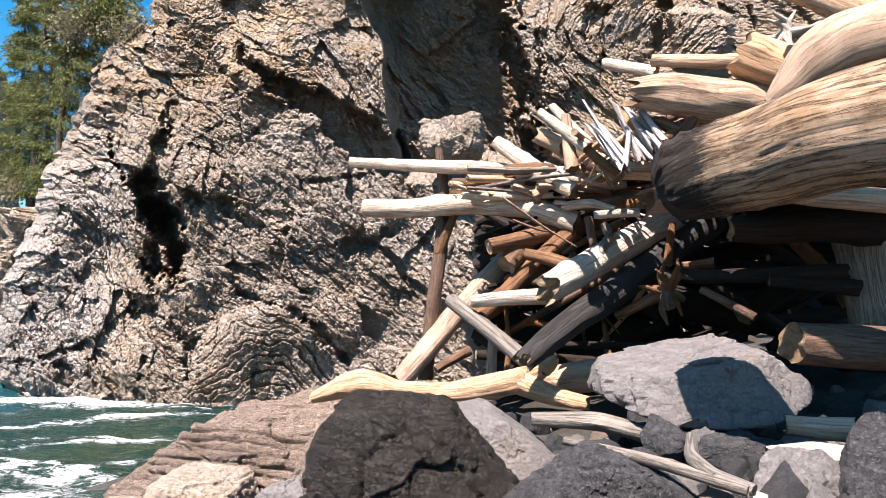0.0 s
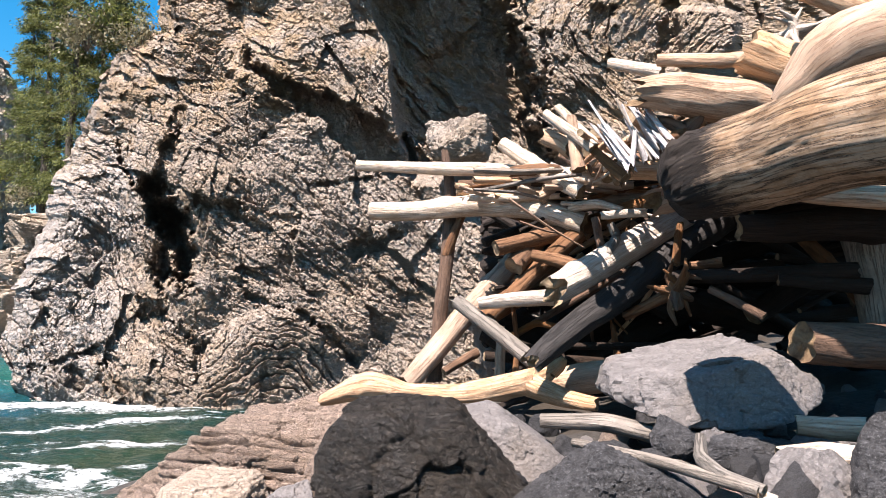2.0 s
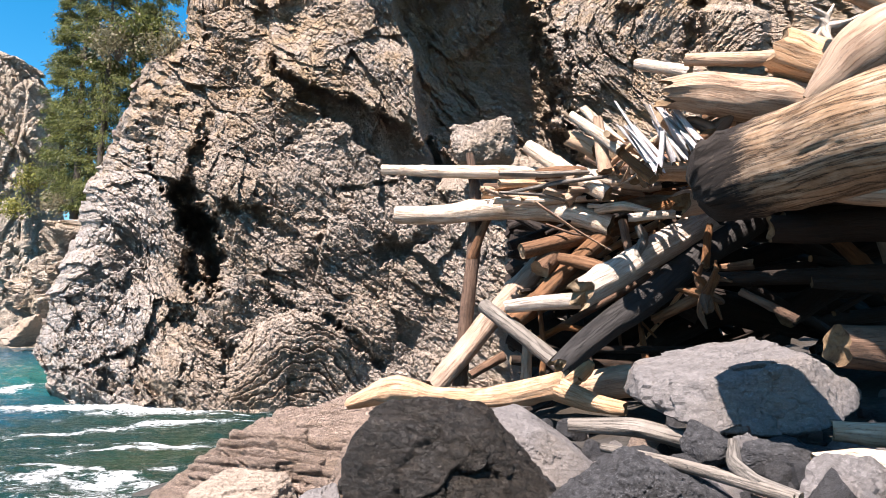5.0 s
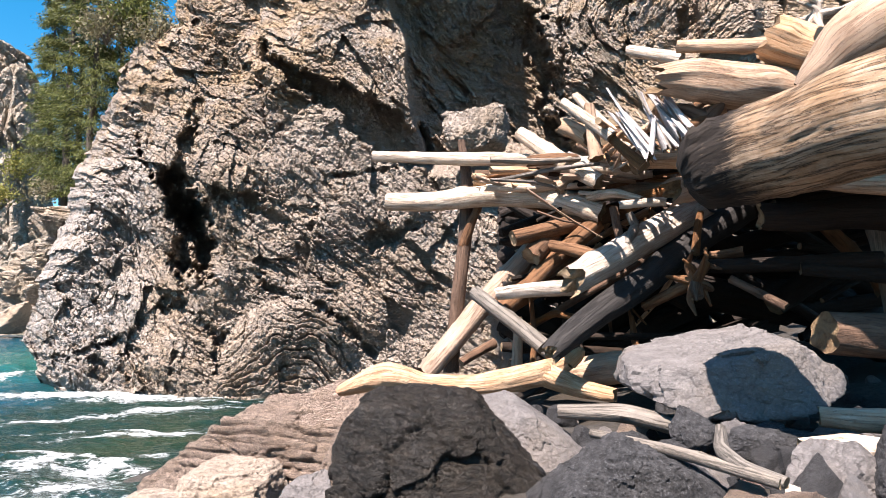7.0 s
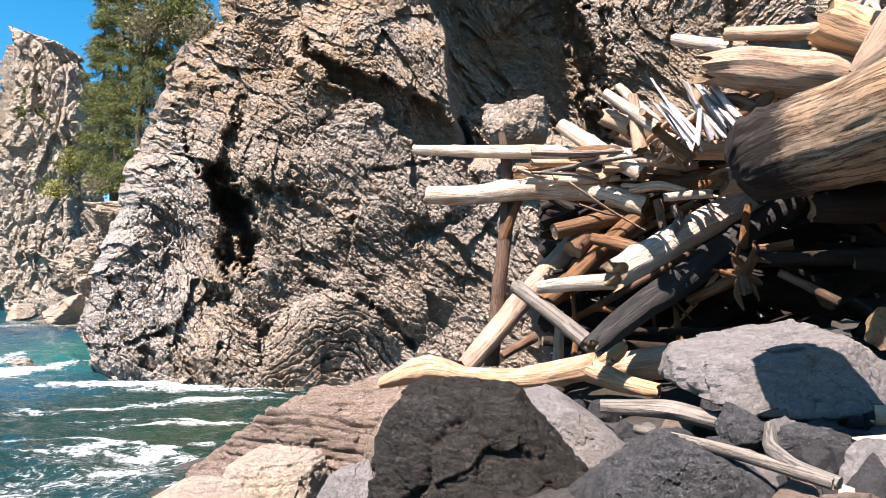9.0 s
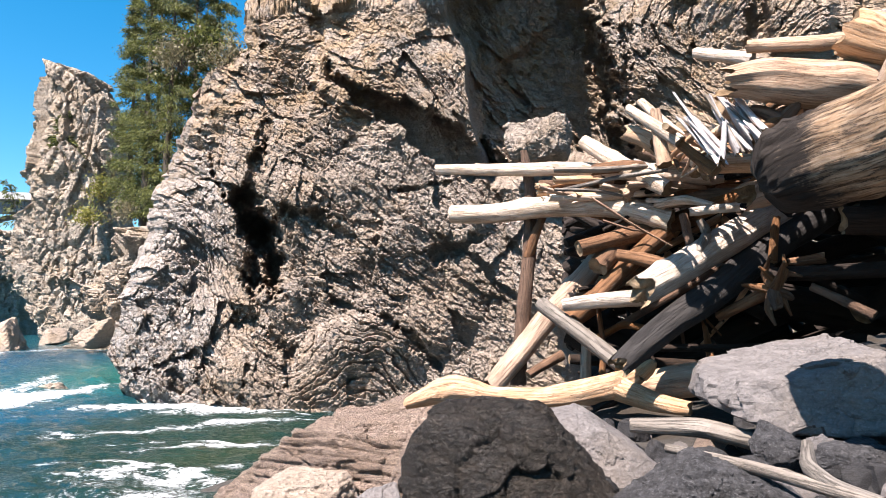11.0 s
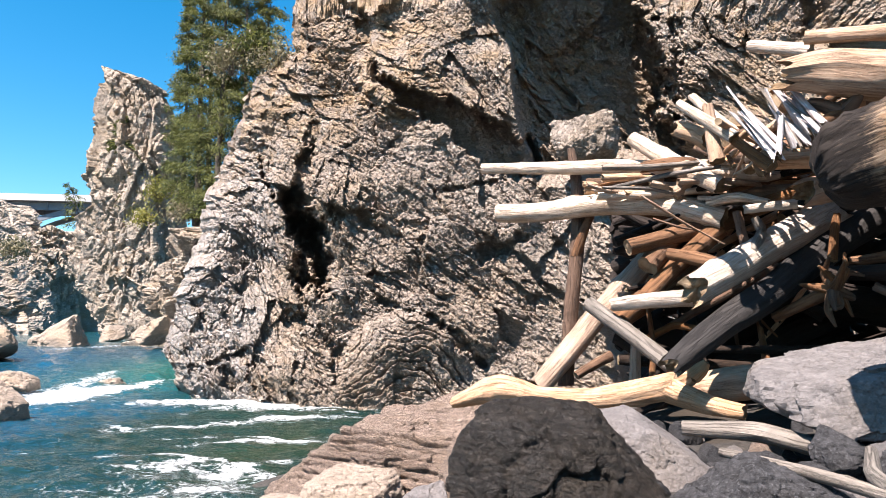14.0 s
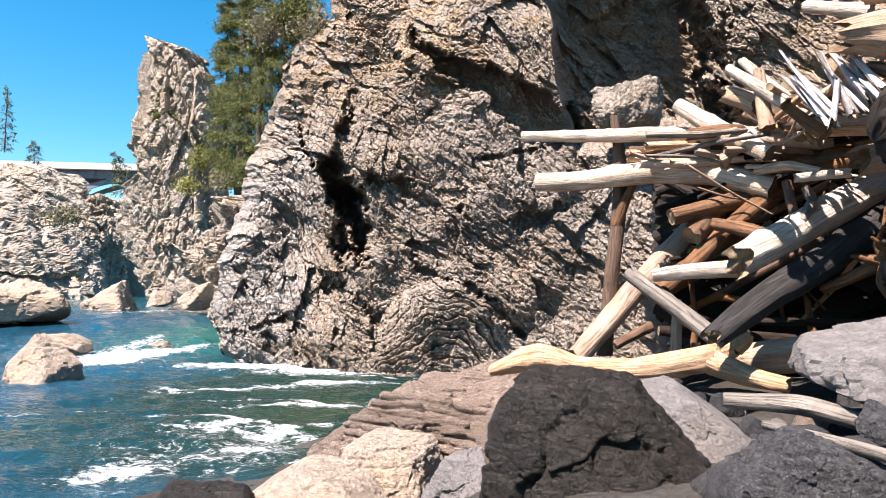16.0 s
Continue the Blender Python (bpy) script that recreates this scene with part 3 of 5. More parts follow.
foam += 0.80 * foam_streak(wx, wy, (-12.80, 15.00), (-13.24, 20.36), 1.0)
foam += 0.66 * foam_streak(wx, wy, (-14.00, 14.64), (-16.99, 21.81), 0.9)
foam += 0.55 * foam_streak(wx, wy, (-27.39, 31.34), (-26.60, 35.14), 1.5)
drift = wp * (0.22, 0.75, 1) + 0.5 * np.stack([soft_noise(wp * 0.35, 61), soft_noise(wp * 0.35, 62), wx * 0], 1)
foam += 0.42 * np.exp(-(np.abs(soft_noise(drift, 63)) / 0.10) ** 2) * step(17, 13, wy) * (0.45 + 0.55 * step(-9, -5, wx))
for k in range(9):
    fy = 8.6 + 0.75 * k
    foam += 0.22 * foam_streak(wx, wy, (-9.5 + 0.5 * (k % 3), fy + 0.9), (-3.2 - 0.3 * (k % 2), fy), 0.16 + 0.05 * (k % 3), 0.9)
foam += 0.05 * step(13, 9, wy) + 0.06 * step(-5, -12, wx)
green = np.exp(-(((wx + 13) / 5.5) ** 2 + ((wy - 24.0) / 7.0) ** 2)) + 0.35 * step(26, 45, wy)
for key, value in (("foam", foam), ("green", np.clip(green, 0, 1))):
    water.attributes.new(key, "FLOAT", "POINT").data.foreach_set("value", value.astype(np.float32))
tagged(part("water", water, WATER), "blue-green river water with white foam streaks and a small rapid", "water", kind="structure")


# ---- the cliff across the water ----
def cliff():
    xs = np.r_[np.linspace(-12.6, -10.75, 60), np.linspace(-10.73, 7.3, 1050), np.linspace(7.4, 13.0, 60)]
    zs = np.r_[np.linspace(-0.7, -0.1, 12), np.linspace(-0.085, 9.8, 590), np.linspace(9.87, 21.0, 70)]
    nu, nv = len(xs), len(zs)
    X, Z = np.meshgrid(xs, zs)
    X, Z = X.ravel(), Z.ravel()
    p = np.stack([X, Z, X * 0], 1)
    wob = 0.16 * rough_noise(p * 0.7, 3, 21, 0.4)
    wob2 = 0.16 * rough_noise(p * 0.7 + 31, 3, 22, 0.4)
    x, z = X + wob, Z + wob2
    d = 15.5 + 0.20 * np.clip(Z, 0, 20) + 0.55 * rough_noise(p * 0.32, 3, 23)
    # the main face comes forward in its middle, and its top leans back
    d -= 0.5 * np.exp(-(((x + 5.6) / 2.6) ** 2 + ((z - 4.5) / 3.0) ** 2))
    d += 0.12 * np.clip(Z - 9, 0, 12)
    rag = 0.17 * rough_noise(p * 1.7, 5, 27, 0.65)
    # recess between the slab and the broken wall
    lip = np.interp(z, (5.6, 7.4, 9.5, 13), (-1.10, -1.32, -1.98, -2.53))
    wall = np.interp(z, (5.4, 7.0, 9.5, 13), (2.72, 1.98, 1.57, 1.43))
    above = step(5.1, 5.7, z - 0.1 * (x + 1.3))
    # unseen overhang higher up, added so that it shades the recess
    shade_roof = step(11.5, 11.9, Z)
    d += (1.9 + 1.2 * np.clip((x - lip) / (wall - lip), 0, 1)) * step(lip - 0.03, lip + 0.07, x) * (1 - step(wall - 0.2, wall + 0.2, x + 2 * rag)) * above * (1 - shade_roof)
    d -= 1.6 * shade_roof * step(lip - 2.2, lip - 0.6, x) * (1 - step(wall - 1.2, wall - 0.8, x))
    # overhang: a band of shade climbing to the upper left under the slab
    low = np.interp(x, (-5.13, -4.35, -3.09, -2.52, -1.97), (8.20, 7.50, 6.73, 5.97, 5.56))
    high = np.interp(x, (-5.14, -4.36, -3.11, -2.27, -1.31), (8.49, 8.04, 7.51, 6.95, 6.47))
    span = step(-5.27, -4.93, x) * (1 - step(lip, lip + 0.3, x))
    d += span * (0.9 * step(low - 0.05, low + 0.06, z + rag) - 1.35 * step(high - 0.05, high + 0.12, z + rag))
    # behind the driftwood the face turns away
    d += 1.9 * step(0.68, 1.15, x) * (1 - above)
    d += 0.5 * step(4.62, 5.03, x) - 0.9 * step(5.42, 5.72, x) * step(8.14, 8.31, z) * (1 - step(6.97, 7.25, x)) * (1 - step(9.29, 9.46, z))
    # caves, gullies and joints: (from, to, half width, depth)
    for a, b, w, deep in (
        ((-7.35, 5.00), (-6.95, 4.14), 0.34, 1.3), ((-6.95, 4.14), (-6.33, 3.02), 0.38, 1.7), ((-6.50, 4.10), (-6.25, 2.95), 0.26, 1.4),
        ((-6.52, 6.90), (-6.69, 6.18), 0.13, 0.5), ((-6.69, 6.18), (-6.80, 5.00), 0.20, 0.55), ((-8.23, 7.49), (-8.29, 6.71), 0.10, 0.9),
        ((-8.29, 6.71), (-8.01, 5.86), 0.11, 0.9), ((-8.01, 5.86), (-7.60, 5.10), 0.14, 0.9), ((-7.60, 5.10), (-7.00, 4.10), 0.16, 0.8),
        ((-5.25, 4.48), (-4.39, 4.20), 0.15, 0.45), ((-6.05, 4.70), (-5.25, 4.48), 0.11, 0.4), ((-4.75, 7.28), (-5.32, 7.92), 0.10, 0.4),
        ((-4.89, 2.37), (-4.10, 2.12), 0.15, 0.7), ((-4.10, 2.12), (-3.25, 1.71), 0.13, 0.7), ((-3.25, 1.71), (-2.24, 0.86), 0.14, 0.7),
        ((-7.54, 2.04), (-6.61, 1.83), 0.09, 0.5), ((-6.61, 1.83), (-5.99, 1.27), 0.10, 0.5), ((-5.99, 1.27), (-5.83, 0.20), 0.08, 0.5),
        ((-2.16, 3.53), (-1.43, 3.71), 0.15, 0.7), ((-9.89, 0.76), (-8.49, 1.08), 0.07, 0.45), ((-8.49, 1.08), (-7.76, 0.81), 0.10, 0.5),
        ((-8.86, 0.55), (-8.57, 0.16), 0.10, 0.5), ((-8.10, 0.70), (-8.00, 0.10), 0.08, 0.4), ((-7.10, 0.75), (-6.95, 0.10), 0.07, 0.4),
        ((-3.05, 5.14), (-1.97, 5.42), 0.07, 0.4), ((-3.82, 3.90), (-3.21, 3.50), 0.09, 0.4), ((1.64, 8.25), (2.39, 6.99), 0.16, 0.8),
        ((2.40, 8.83), (2.32, 6.99), 0.12, 0.6), ((3.51, 8.84), (3.79, 9.42), 0.14, 0.6), ((5.46, 9.43), (5.30, 8.28), 0.12, 0.9),
    ):
        g, _ = to_segment(x, z, a, b)
        d += deep * (0.6 if w < 0.2 else 1.0) * np.exp(-(np.clip(g + rag, 0, 9) / w) ** 4)
    # the folded bulge at the foot, with beds that curl round it
    fx, fz = (x + 4.33) / 1.75, (z - 1.04) / 1.05
    fz = np.where(fz < 0, 0.4 * fz, fz)
    ring = np.hypot(fx, fz + 0.15 * fx * fx)
    inside = step(1.1, 0.85, ring)
    d -= 0.60 * np.clip(1 - ring ** 2, 0, 1) ** 0.8
    arch = (z + 0.15 * (x + 4.6) ** 2 - 0.10 * (x + 4.6) + 0.12 * np.sin(2.1 * x + 1.5 * z)) * 4.6 + 1.3 * rough_noise(p * 0.8, 3, 29) + 0.3 * rough_noise(p * 3.5, 3, 30)
    sheet = arch % 1.0
    strong = 0.5 + 0.5 * soft_noise(np.stack([x * 1.3, np.floor(arch) * 3.1, x * 0], 1), 31)
    d += inside * (0.26 * np.clip(strong - 0.25, 0, 1) * np.exp(-((sheet - 0.14) / 0.14) ** 2) - 0.07 * sheet + 0.10 * (strong - 0.5))
    # broken blocks at four sizes along beds that dip to the right and wander, split by joints
    tone, turn = rough_noise(p * 0.45, 3, 33), rough_noise(p * 0.45 + 50, 3, 35)
    jag, jag2 = 0.03 * rough_noise(p * 5, 4, 36, 0.65), 0.03 * rough_noise(p * 5 + 9, 4, 37, 0.65)
    dip = 0.62 + 0.25 * soft_noise(p * 0.25, 38)
    q = np.stack([0.8 * X - 0.6 * Z + 0.16 * turn + jag, 0.8 * Z + dip * (X + 5) + 0.16 * tone + jag2, x * 0], 1)
    f0, g0 = blocks(q * 0.42 + 9, 40, 1.0, True, 0.1)
    f1, g1 = blocks(q * (0.8, 1.6, 1.0), 41, 1.0, True, 0.3)
    f2, g2 = blocks(q * (1.9, 4.6, 1.0), 42, 1.0, True)
    f3, g3 = blocks(q * (4.6, 11.0, 1.0), 43, 1.0, True)
    f4, g4 = blocks(q * (12, 22, 1.0), 44, 1.0, True)
    patch, patch2 = step(-0.25, 0.35, soft_noise(p * 0.8, 46)), step(-0.3, 0.3, soft_noise(p * 1.9, 47))
    crumbly = 0.75 + 0.3 * step(-7.6, -8.6, x) + 0.25 * patch + 0.7 * step(lip, lip + 0.4, x) * (1 - step(wall - 0.4, wall + 0.2, x)) * above
    d += 0.36 * f0 + (1 - 0.6 * inside) * (0.26 * f1 + crumbly * (0.11 * f2 + 0.06 * f3 + 0.026 * f4))
    d += (1 - 0.7 * inside) * (0.10 * patch * np.exp(-(g1 / 0.025) ** 2) + 0.09 * patch2 * np.exp(-(g2 / 0.05) ** 2) + 0.045 * patch * crumbly * np.exp(-(g3 / 0.10) ** 2))
    thin = np.abs(soft_noise(np.stack([q[:, 0] * 0.9, q[:, 1] * 5.5 + 2 * f1, x * 0], 1), 45))
    d += 0.05 * (1 - patch2) * (1 - inside) * np.exp(-(thin / 0.07) ** 2)
    d += 0.018 * rough_noise(p * 14, 3, 48, 0.7)
    # the outer edge, where the wall turns away up the river
    edge = np.interp(Z, (-1, 0.2, 1.9, 3.8, 6.0, 7.2, 8.4, 9.0, 13), (-9.95, -10.27, -10.52, -9.89, -9.22, -8.57, -8.24, -7.28, -6.56))
    edge = edge + 0.16 * rough_noise(np.stack([Z * 1.3, Z * 0, Z * 0], 1), 4, 51) + 0.12 * f2
    out = edge + 0.9 - X
    d += 1.1 * np.clip(out / 0.9, 0, 1) ** 2.5 + 14 * np.clip(out - 0.9, 0, 2.2) ** 0.8
    k = d / 15.7
    X = np.where(out > 0.9, edge + 0.35 * (out - 0.9), X)
    P = np.stack([X * k, d, 2 + (Z - 2) * k], 1)
    me = grid_mesh("cliff", P, nu, nv, False)
    ochre = np.clip(0.15 + 0.75 * step(6.3, 8.2, Z - 0.35 * (X + 3)) + 0.5 * step(lip, lip + 0.4, x) * above + 0.3 * tone, 0, 0.85)
    ash = np.clip(0.9 * step(-6.9, -8.4, x + 0.5 * tone) * step(7.8, 6.2, Z) + 0.25 * turn, 0, 0.9)
    for key, value in (("ochre", ochre), ("ash", ash)):
        me.attributes.new(key, "FLOAT", "POINT").data.foreach_set("value", value.astype(np.float32))
    return me


tagged(part("cliff", cliff(), CLIFF), "tall broken grey and ochre rock cliff with folded beds", "cliff", kind="structure")

boulder((0.25, 16.07, 6.26), (0.82, 0.72, 0.62), 71, CLIFF, "pale bedded rock block wedged in the cliff recess", name="rock_block", detail=6, cuts=14, rough=0.1, crack=0.07, beds=0.035, dip=(0.35, 0.0, 1.0), square=0.3)

# ---- rocks of the shore ----
faceted((-0.20, 4.06, 1.00), [(-0.04, 0.08, 1, 0.50), (-1, 0, 0.1, 0.58), (-0.75, 0, 0.66, 0.60), (0.75, 0, 0.66, 0.48), (0.5, 0, 0.87, 0.56), (1, 0, 0.3, 0.84), (0, -1, 0.25, 0.52), (-0.6, -0.8, 0.1, 0.60), (0.5, -0.85, 0.35, 0.55), (0.1, -0.55, 0.83, 0.56), (0, 1, 0, 0.50), (0, 0, -1, 0.35)], 3, DARK_ROCK, "large near-black rough boulder on the shore", detail=7, edge=26, rough=0.012, cell=0.33, chip=0.045, crack=0.018, beds=0.005, thick=0.07, dip=(0.1, 0.45, 1.0), fine=0.003)
faceted((1.83, 4.82, 1.50), [(-0.9, 0, 0.3, 0.68), (-0.2, -0.2, 0.95, 0.235), (0.5, 0, 0.86, 0.42), (0.31, 0, -0.95, 0.31), (0, 0, -1, 0.25), (-0.41, 0, -0.91, 0.36), (0, -1, 0.2, 0.40), (-0.5, -0.8, 0.35, 0.50), (0.6, -0.7, 0.4, 0.50), (0, 1, 0.2, 0.45), (1, 0, -0.1, 0.76)], 8, GREY_ROCK, "big smooth grey boulder in front of the driftwood", edge=24, rough=0.02, cell=0.34, chip=0.035, crack=0.012, fine=0.006)
faceted((0.74, 3.40, 1.06), [(-0.63, 0, 0.776, 0.233), (0.42, -0.1, 0.907, 0.272), (-0.15, -0.85, 0.5, 0.27), (0.5, -0.8, 0.3, 0.36), (-0.9, -0.3, 0, 0.34), (1, 0, 0, 0.5), (0, 1, 0.3, 0.26), (0, 0, -1, 0.25)], 12, SLATE, "speckled dark grey pointed rock", edge=18, rough=0.02, cell=0.12, chip=0.014, crack=0.008, fine=0.006)
faceted((0.385, 4.71, 1.05), [(-0.2, -0.15, 0.97, 0.31), (0.59, 0, 0.80, 0.225), (-1, 0, 0, 0.34), (0.1, -0.9, 0.4, 0.33), (0.7, -0.6, 0.3, 0.40), (0, 1, 0, 0.35), (0, 0, -1, 0.3), (1, 0, 0, 0.6)], 15, GREY_ROCK, "pale lavender-grey smooth rock", edge=10, rough=0.02, cell=0.3, chip=0.008, crack=0.004, fine=0.004)
faceted((-2.0, 7.40, 0.28), [(-0.576, 0, 0.817, 0.74), (0.03, -0.10, 1.0, 0.58), (1, 0, 0.2, 1.3), (0, -0.8, 0.6, 0.72), (-0.5, -0.7, 0.5, 0.86), (0, 1, 0.1, 0.8), (-1, 0, 0, 1.6), (0, 0, -1, 0.8), (0.6, -0.7, 0.3, 1.05)], 21, TAN_ROCK, "broad tan bedded rock sloping to the water", detail=7, edge=26, rough=0.03, cell=0.55, chip=0.045, crack=0.03, beds=0.085, thick=0.10, dip=(0.10, 0.30, 1.0), fine=0.007)
boulder((-1.35, 8.46, 0.69), (1.20, 0.78, 0.36), 25, TAN_ROCK, "tan bedded rock ledge at the water", detail=6, rough=0.04, crack=0.02, beds=0.04, dip=(-0.15, 0.1, 1.0))
TAN_HOW = dict(edge=24, rough=0.03, cell=0.22, chip=0.02, crack=0.012, fine=0.006)
faceted((-2.21, 6.10, 0.16), [(0.12, -0.12, 1, 0.36), (-0.95, -0.4, 0.2, 0.42), (1, -0.1, 0.45, 0.46), (0.1, -0.9, 0.45, 0.42), (-0.5, -0.1, 0.85, 0.42), (0, 1, 0, 0.42), (0, 0, -1, 0.6)], 27, RIVER_ROCK, "tan angular boulder at the water", beds=0.012, thick=0.07, **TAN_HOW)
faceted((-2.62, 5.42, 0.02), [(-0.5, -0.1, 0.86, 0.42), (0.15, 0, 1, 0.40), (0.7, 0, 0.7, 0.52), (-1, 0, 0, 0.7), (1, 0, 0.1, 0.72), (0, -0.8, 0.6, 0.46), (0, 1, 0, 0.5), (0, 0, -1, 0.5)], 28, RIVER_ROCK, "pale tan rounded boulder at the water", edge=14, rough=0.03, cell=0.3, chip=0.015, crack=0.004, fine=0.004)
faceted((-1.28, 5.18, 0.28), loose_faces(30), 30, GREY_ROCK, "grey angular rock among tan boulders", size=(0.34, 0.34, 0.45), **TAN_HOW)
faceted((-1.16, 6.03, 0.45), loose_faces(26), 26, TAN_ROCK, "brown weathered rock beside the dark boulder", size=(0.28, 0.28, 0.38), **TAN_HOW)
faceted((-3.39, 4.84, 0.15), loose_faces(29), 29, DARK_ROCK, "dark wet rock at the water", size=(0.55, 0.42, 0.42), **TAN_HOW)

# ---- far rocks in the river ----
faceted((-12.06, 11.64, 0.30), [(-0.85, -0.2, 0.5, 0.42), (0.6, -0.1, 0.75, 0.46), (0.1, -0.8, 0.6, 0.42), (0, 1, 0.3, 0.45), (0, 0, -1, 0.5), (1, 0, 0, 0.75), (-0.5, -0.8, 0, 0.6)], 38, RIVER_ROCK, "pointed tan rock standing in the river", detail=5, edge=24, rough=0.033, cell=0.26, chip=0.033, crack=0.020, fine=0.01)
faceted((-15.31, 15.76, 0.30), loose_faces(32), 32, RIVER_ROCK, "low pale rock in the river", detail=5, size=(0.91, 0.72, 0.48), edge=24, rough=0.040, cell=0.32, chip=0.040, crack=0.024, fine=0.01)
faceted((-31.40, 35.31, 0.59), loose_faces(33), 33, RIVER_ROCK, "big angular tan rock on the far bank", detail=5, size=(1.98, 1.69, 1.28), edge=24, rough=0.086, cell=0.69, chip=0.086, crack=0.052, fine=0.01)
faceted((-26.36, 24.19, 1.06), loose_faces(34), 34, RIVER_ROCK, "huge tan rocks on the far bank", detail=5, size=(2.61, 2.15, 1.55), edge=24, rough=0.114, cell=0.91, chip=0.114, crack=0.068, fine=0.01)
faceted((-15.17, 18.94, -0.26), loose_faces(35), 35, RIVER_ROCK, "low rock in the rapid", detail=5, size=(1.18, 0.84, 0.44), edge=24, rough=0.052, cell=0.41, chip=0.052, crack=0.031, fine=0.01)
faceted((-21.94, 31.56, 1.26), loose_faces(36), 36, RIVER_ROCK, "pale boulder at the foot of the far cliff", detail=5, size=(1.26, 1.22, 1.08), edge=24, rough=0.055, cell=0.44, chip=0.055, crack=0.033, fine=0.01)
faceted((-33.47, 43.04, 0.94), loose_faces(37), 37, RIVER_ROCK, "small pale boulder at the foot of the far cliff", detail=5, size=(1.02, 1.00, 0.89), edge=24, rough=0.045, cell=0.36, chip=0.045, crack=0.027, fine=0.01)


def crag(keys, seed, label, material=FAR_ROCK, segs=240, rows=260, rough=1.0):
    """A rock tower or slope: uneven level rings (z, x, y, half width, half depth), broken into blocks."""
    K = np.array(keys, dtype=float)
    zz = np.linspace(K[0, 0], K[-1, 0], rows)
    V = np.stack([np.interp(zz, K[:, 0], K[:, k]) for k in range(1, 5)], 1)
    A, Zs = np.meshgrid(np.linspace(0, 2 * np.pi, segs + 1), zz)
    i = np.repeat(np.arange(rows), segs + 1)
    ca, sa = np.cos(A).ravel(), np.sin(A).ravel()
    square = (np.abs(ca) ** 4 + np.abs(sa) ** 4) ** -0.25
    P = np.stack([V[i, 0] + V[i, 2] * ca * square, V[i, 1] + V[i, 3] * sa * square, Zs.ravel()], 1)
    q = np.stack([P[:, 0], P[:, 1], P[:, 2] * 0.6], 1)
    f1, g1 = blocks(q * 0.22, seed)
    f2, g2 = blocks(q * 0.6, seed + 1)
    f3, g3 = blocks(q * 1.5, seed + 2)
    f4, g4 = blocks(q * (3.2, 3.2, 4.5), seed + 3)
    push = 0.6 * rough_noise(q * 0.12, 3, seed) + 1.5 * f1 + 0.6 * f2 + 0.4 * f3 + 0.16 * f4 - 0.4 * np.exp(-(g2 / 0.05) ** 2) - 0.25 * np.exp(-(g3 / 0.06) ** 2)
    P += np.stack([ca, sa, ca * 0], 1) * (rough * push * np.minimum(1, V[i, 2] / 2.5))[:, None]
    P[:, 2] += rough * (0.5 * rough_noise(q * 0.5 + 7, 4, seed + 5) + 0.6 * f2) * np.minimum(1, V[i, 2] / 2.5)
    return tagged(part("far_crag", grid_mesh("far_crag", P, segs + 1, rows, False), material), label, "cliff", kind="structure")


# far cliffs: the tower beyond the bend, its neighbour, the far bank
ty = 50.0
crag([(-1, -35.3, ty, 2.4, 2.5), (2.8, -36.8, ty, 3.2, 2.5), (6.3, -37.8, ty, 4.0, 2.5), (10.6, -38.0, ty, 3.9, 2.5), (11.8, -37.0, ty, 3.0, 2.5), (17, -37.3, ty, 2.8, 2.0), (20.8, -38.0, ty, 2.7, 1.8), (22.4, -38.4, ty, 2.0, 1.6), (23.6, -39.7, ty, 0.9, 1.2), (24.5, -41.0, ty, 0.15, 0.4)], 61, "tall pale rock tower above the river bend", rough=0.6)
sx, sy = (-22.65, 37.36)
crag([(-1, sx + 1.5, sy + 3, 5.5, 6), (4, sx + 2, sy + 3, 5.2, 6), (7, sx + 3, sy + 4, 4.6, 6), (9, sx + 4, sy + 5, 3.0, 5), (10, sx + 4, sy + 5, 0.2, 1)], 64, "shaded rock shoulder under the conifers")
bx, by = (-69.11, 59.10)
crag([(-1, bx - 7, by, 16.5, 15), (5, bx - 10, by + 5, 14.5, 12), (10, bx - 13, by + 10, 13, 10), (14.5, bx - 16, by + 15, 12, 8), (18.4, bx - 19, by + 18, 10.5, 6), (19.4, bx - 21, by + 18, 4, 3), (19.7, bx - 21, by + 18, 0.3, 1)], 67, "rocky far bank with dry grass", rough=0.5)
hx, hy = (-73.07, 78.68)
crag([(-1, hx, hy, 7.5, 9), (8, hx, hy, 6.8, 8), (12, hx - 1, hy + 2, 6.0, 7), (14.2, hx - 1.5, hy + 3, 4.2, 5), (15.0, hx - 2, hy + 3, 0.3, 1)], 69, "bare rock slope under the bridge")


def box(bm, lo, hi):
    v = [bm.verts.new((x, y, z)) for x in (lo[0], hi[0]) for y in (lo[1], hi[1]) for z in (lo[2], hi[2])]
    for f in ((0, 1, 3, 2), (4, 6, 7, 5), (0, 4, 5, 1), (2, 3, 7, 6), (0, 2, 6, 4), (1, 5, 7, 3)):
        bm.faces.new([v[k] for k in f])


def mesh_of(name, bm):
    bmesh.ops.recalc_face_normals(bm, faces=bm.faces)
    me = bpy.data.meshes.new(name)
    bm.to_mesh(me)
    bm.free()
    return me


def plain(name, colour, rough=0.7, metal=0.0):
    m = Mix(name, rough)
    m.b.inputs["Metallic"].default_value = metal
    n = m.noise(m.place(), 2.5, 6, 0.65)
    return m.done(m.mix(m.sum(n, 0.5, "MULTIPLY"), colour, tuple(c * 0.55 for c in colour)), m.bump(n, 0.02, 0.4))


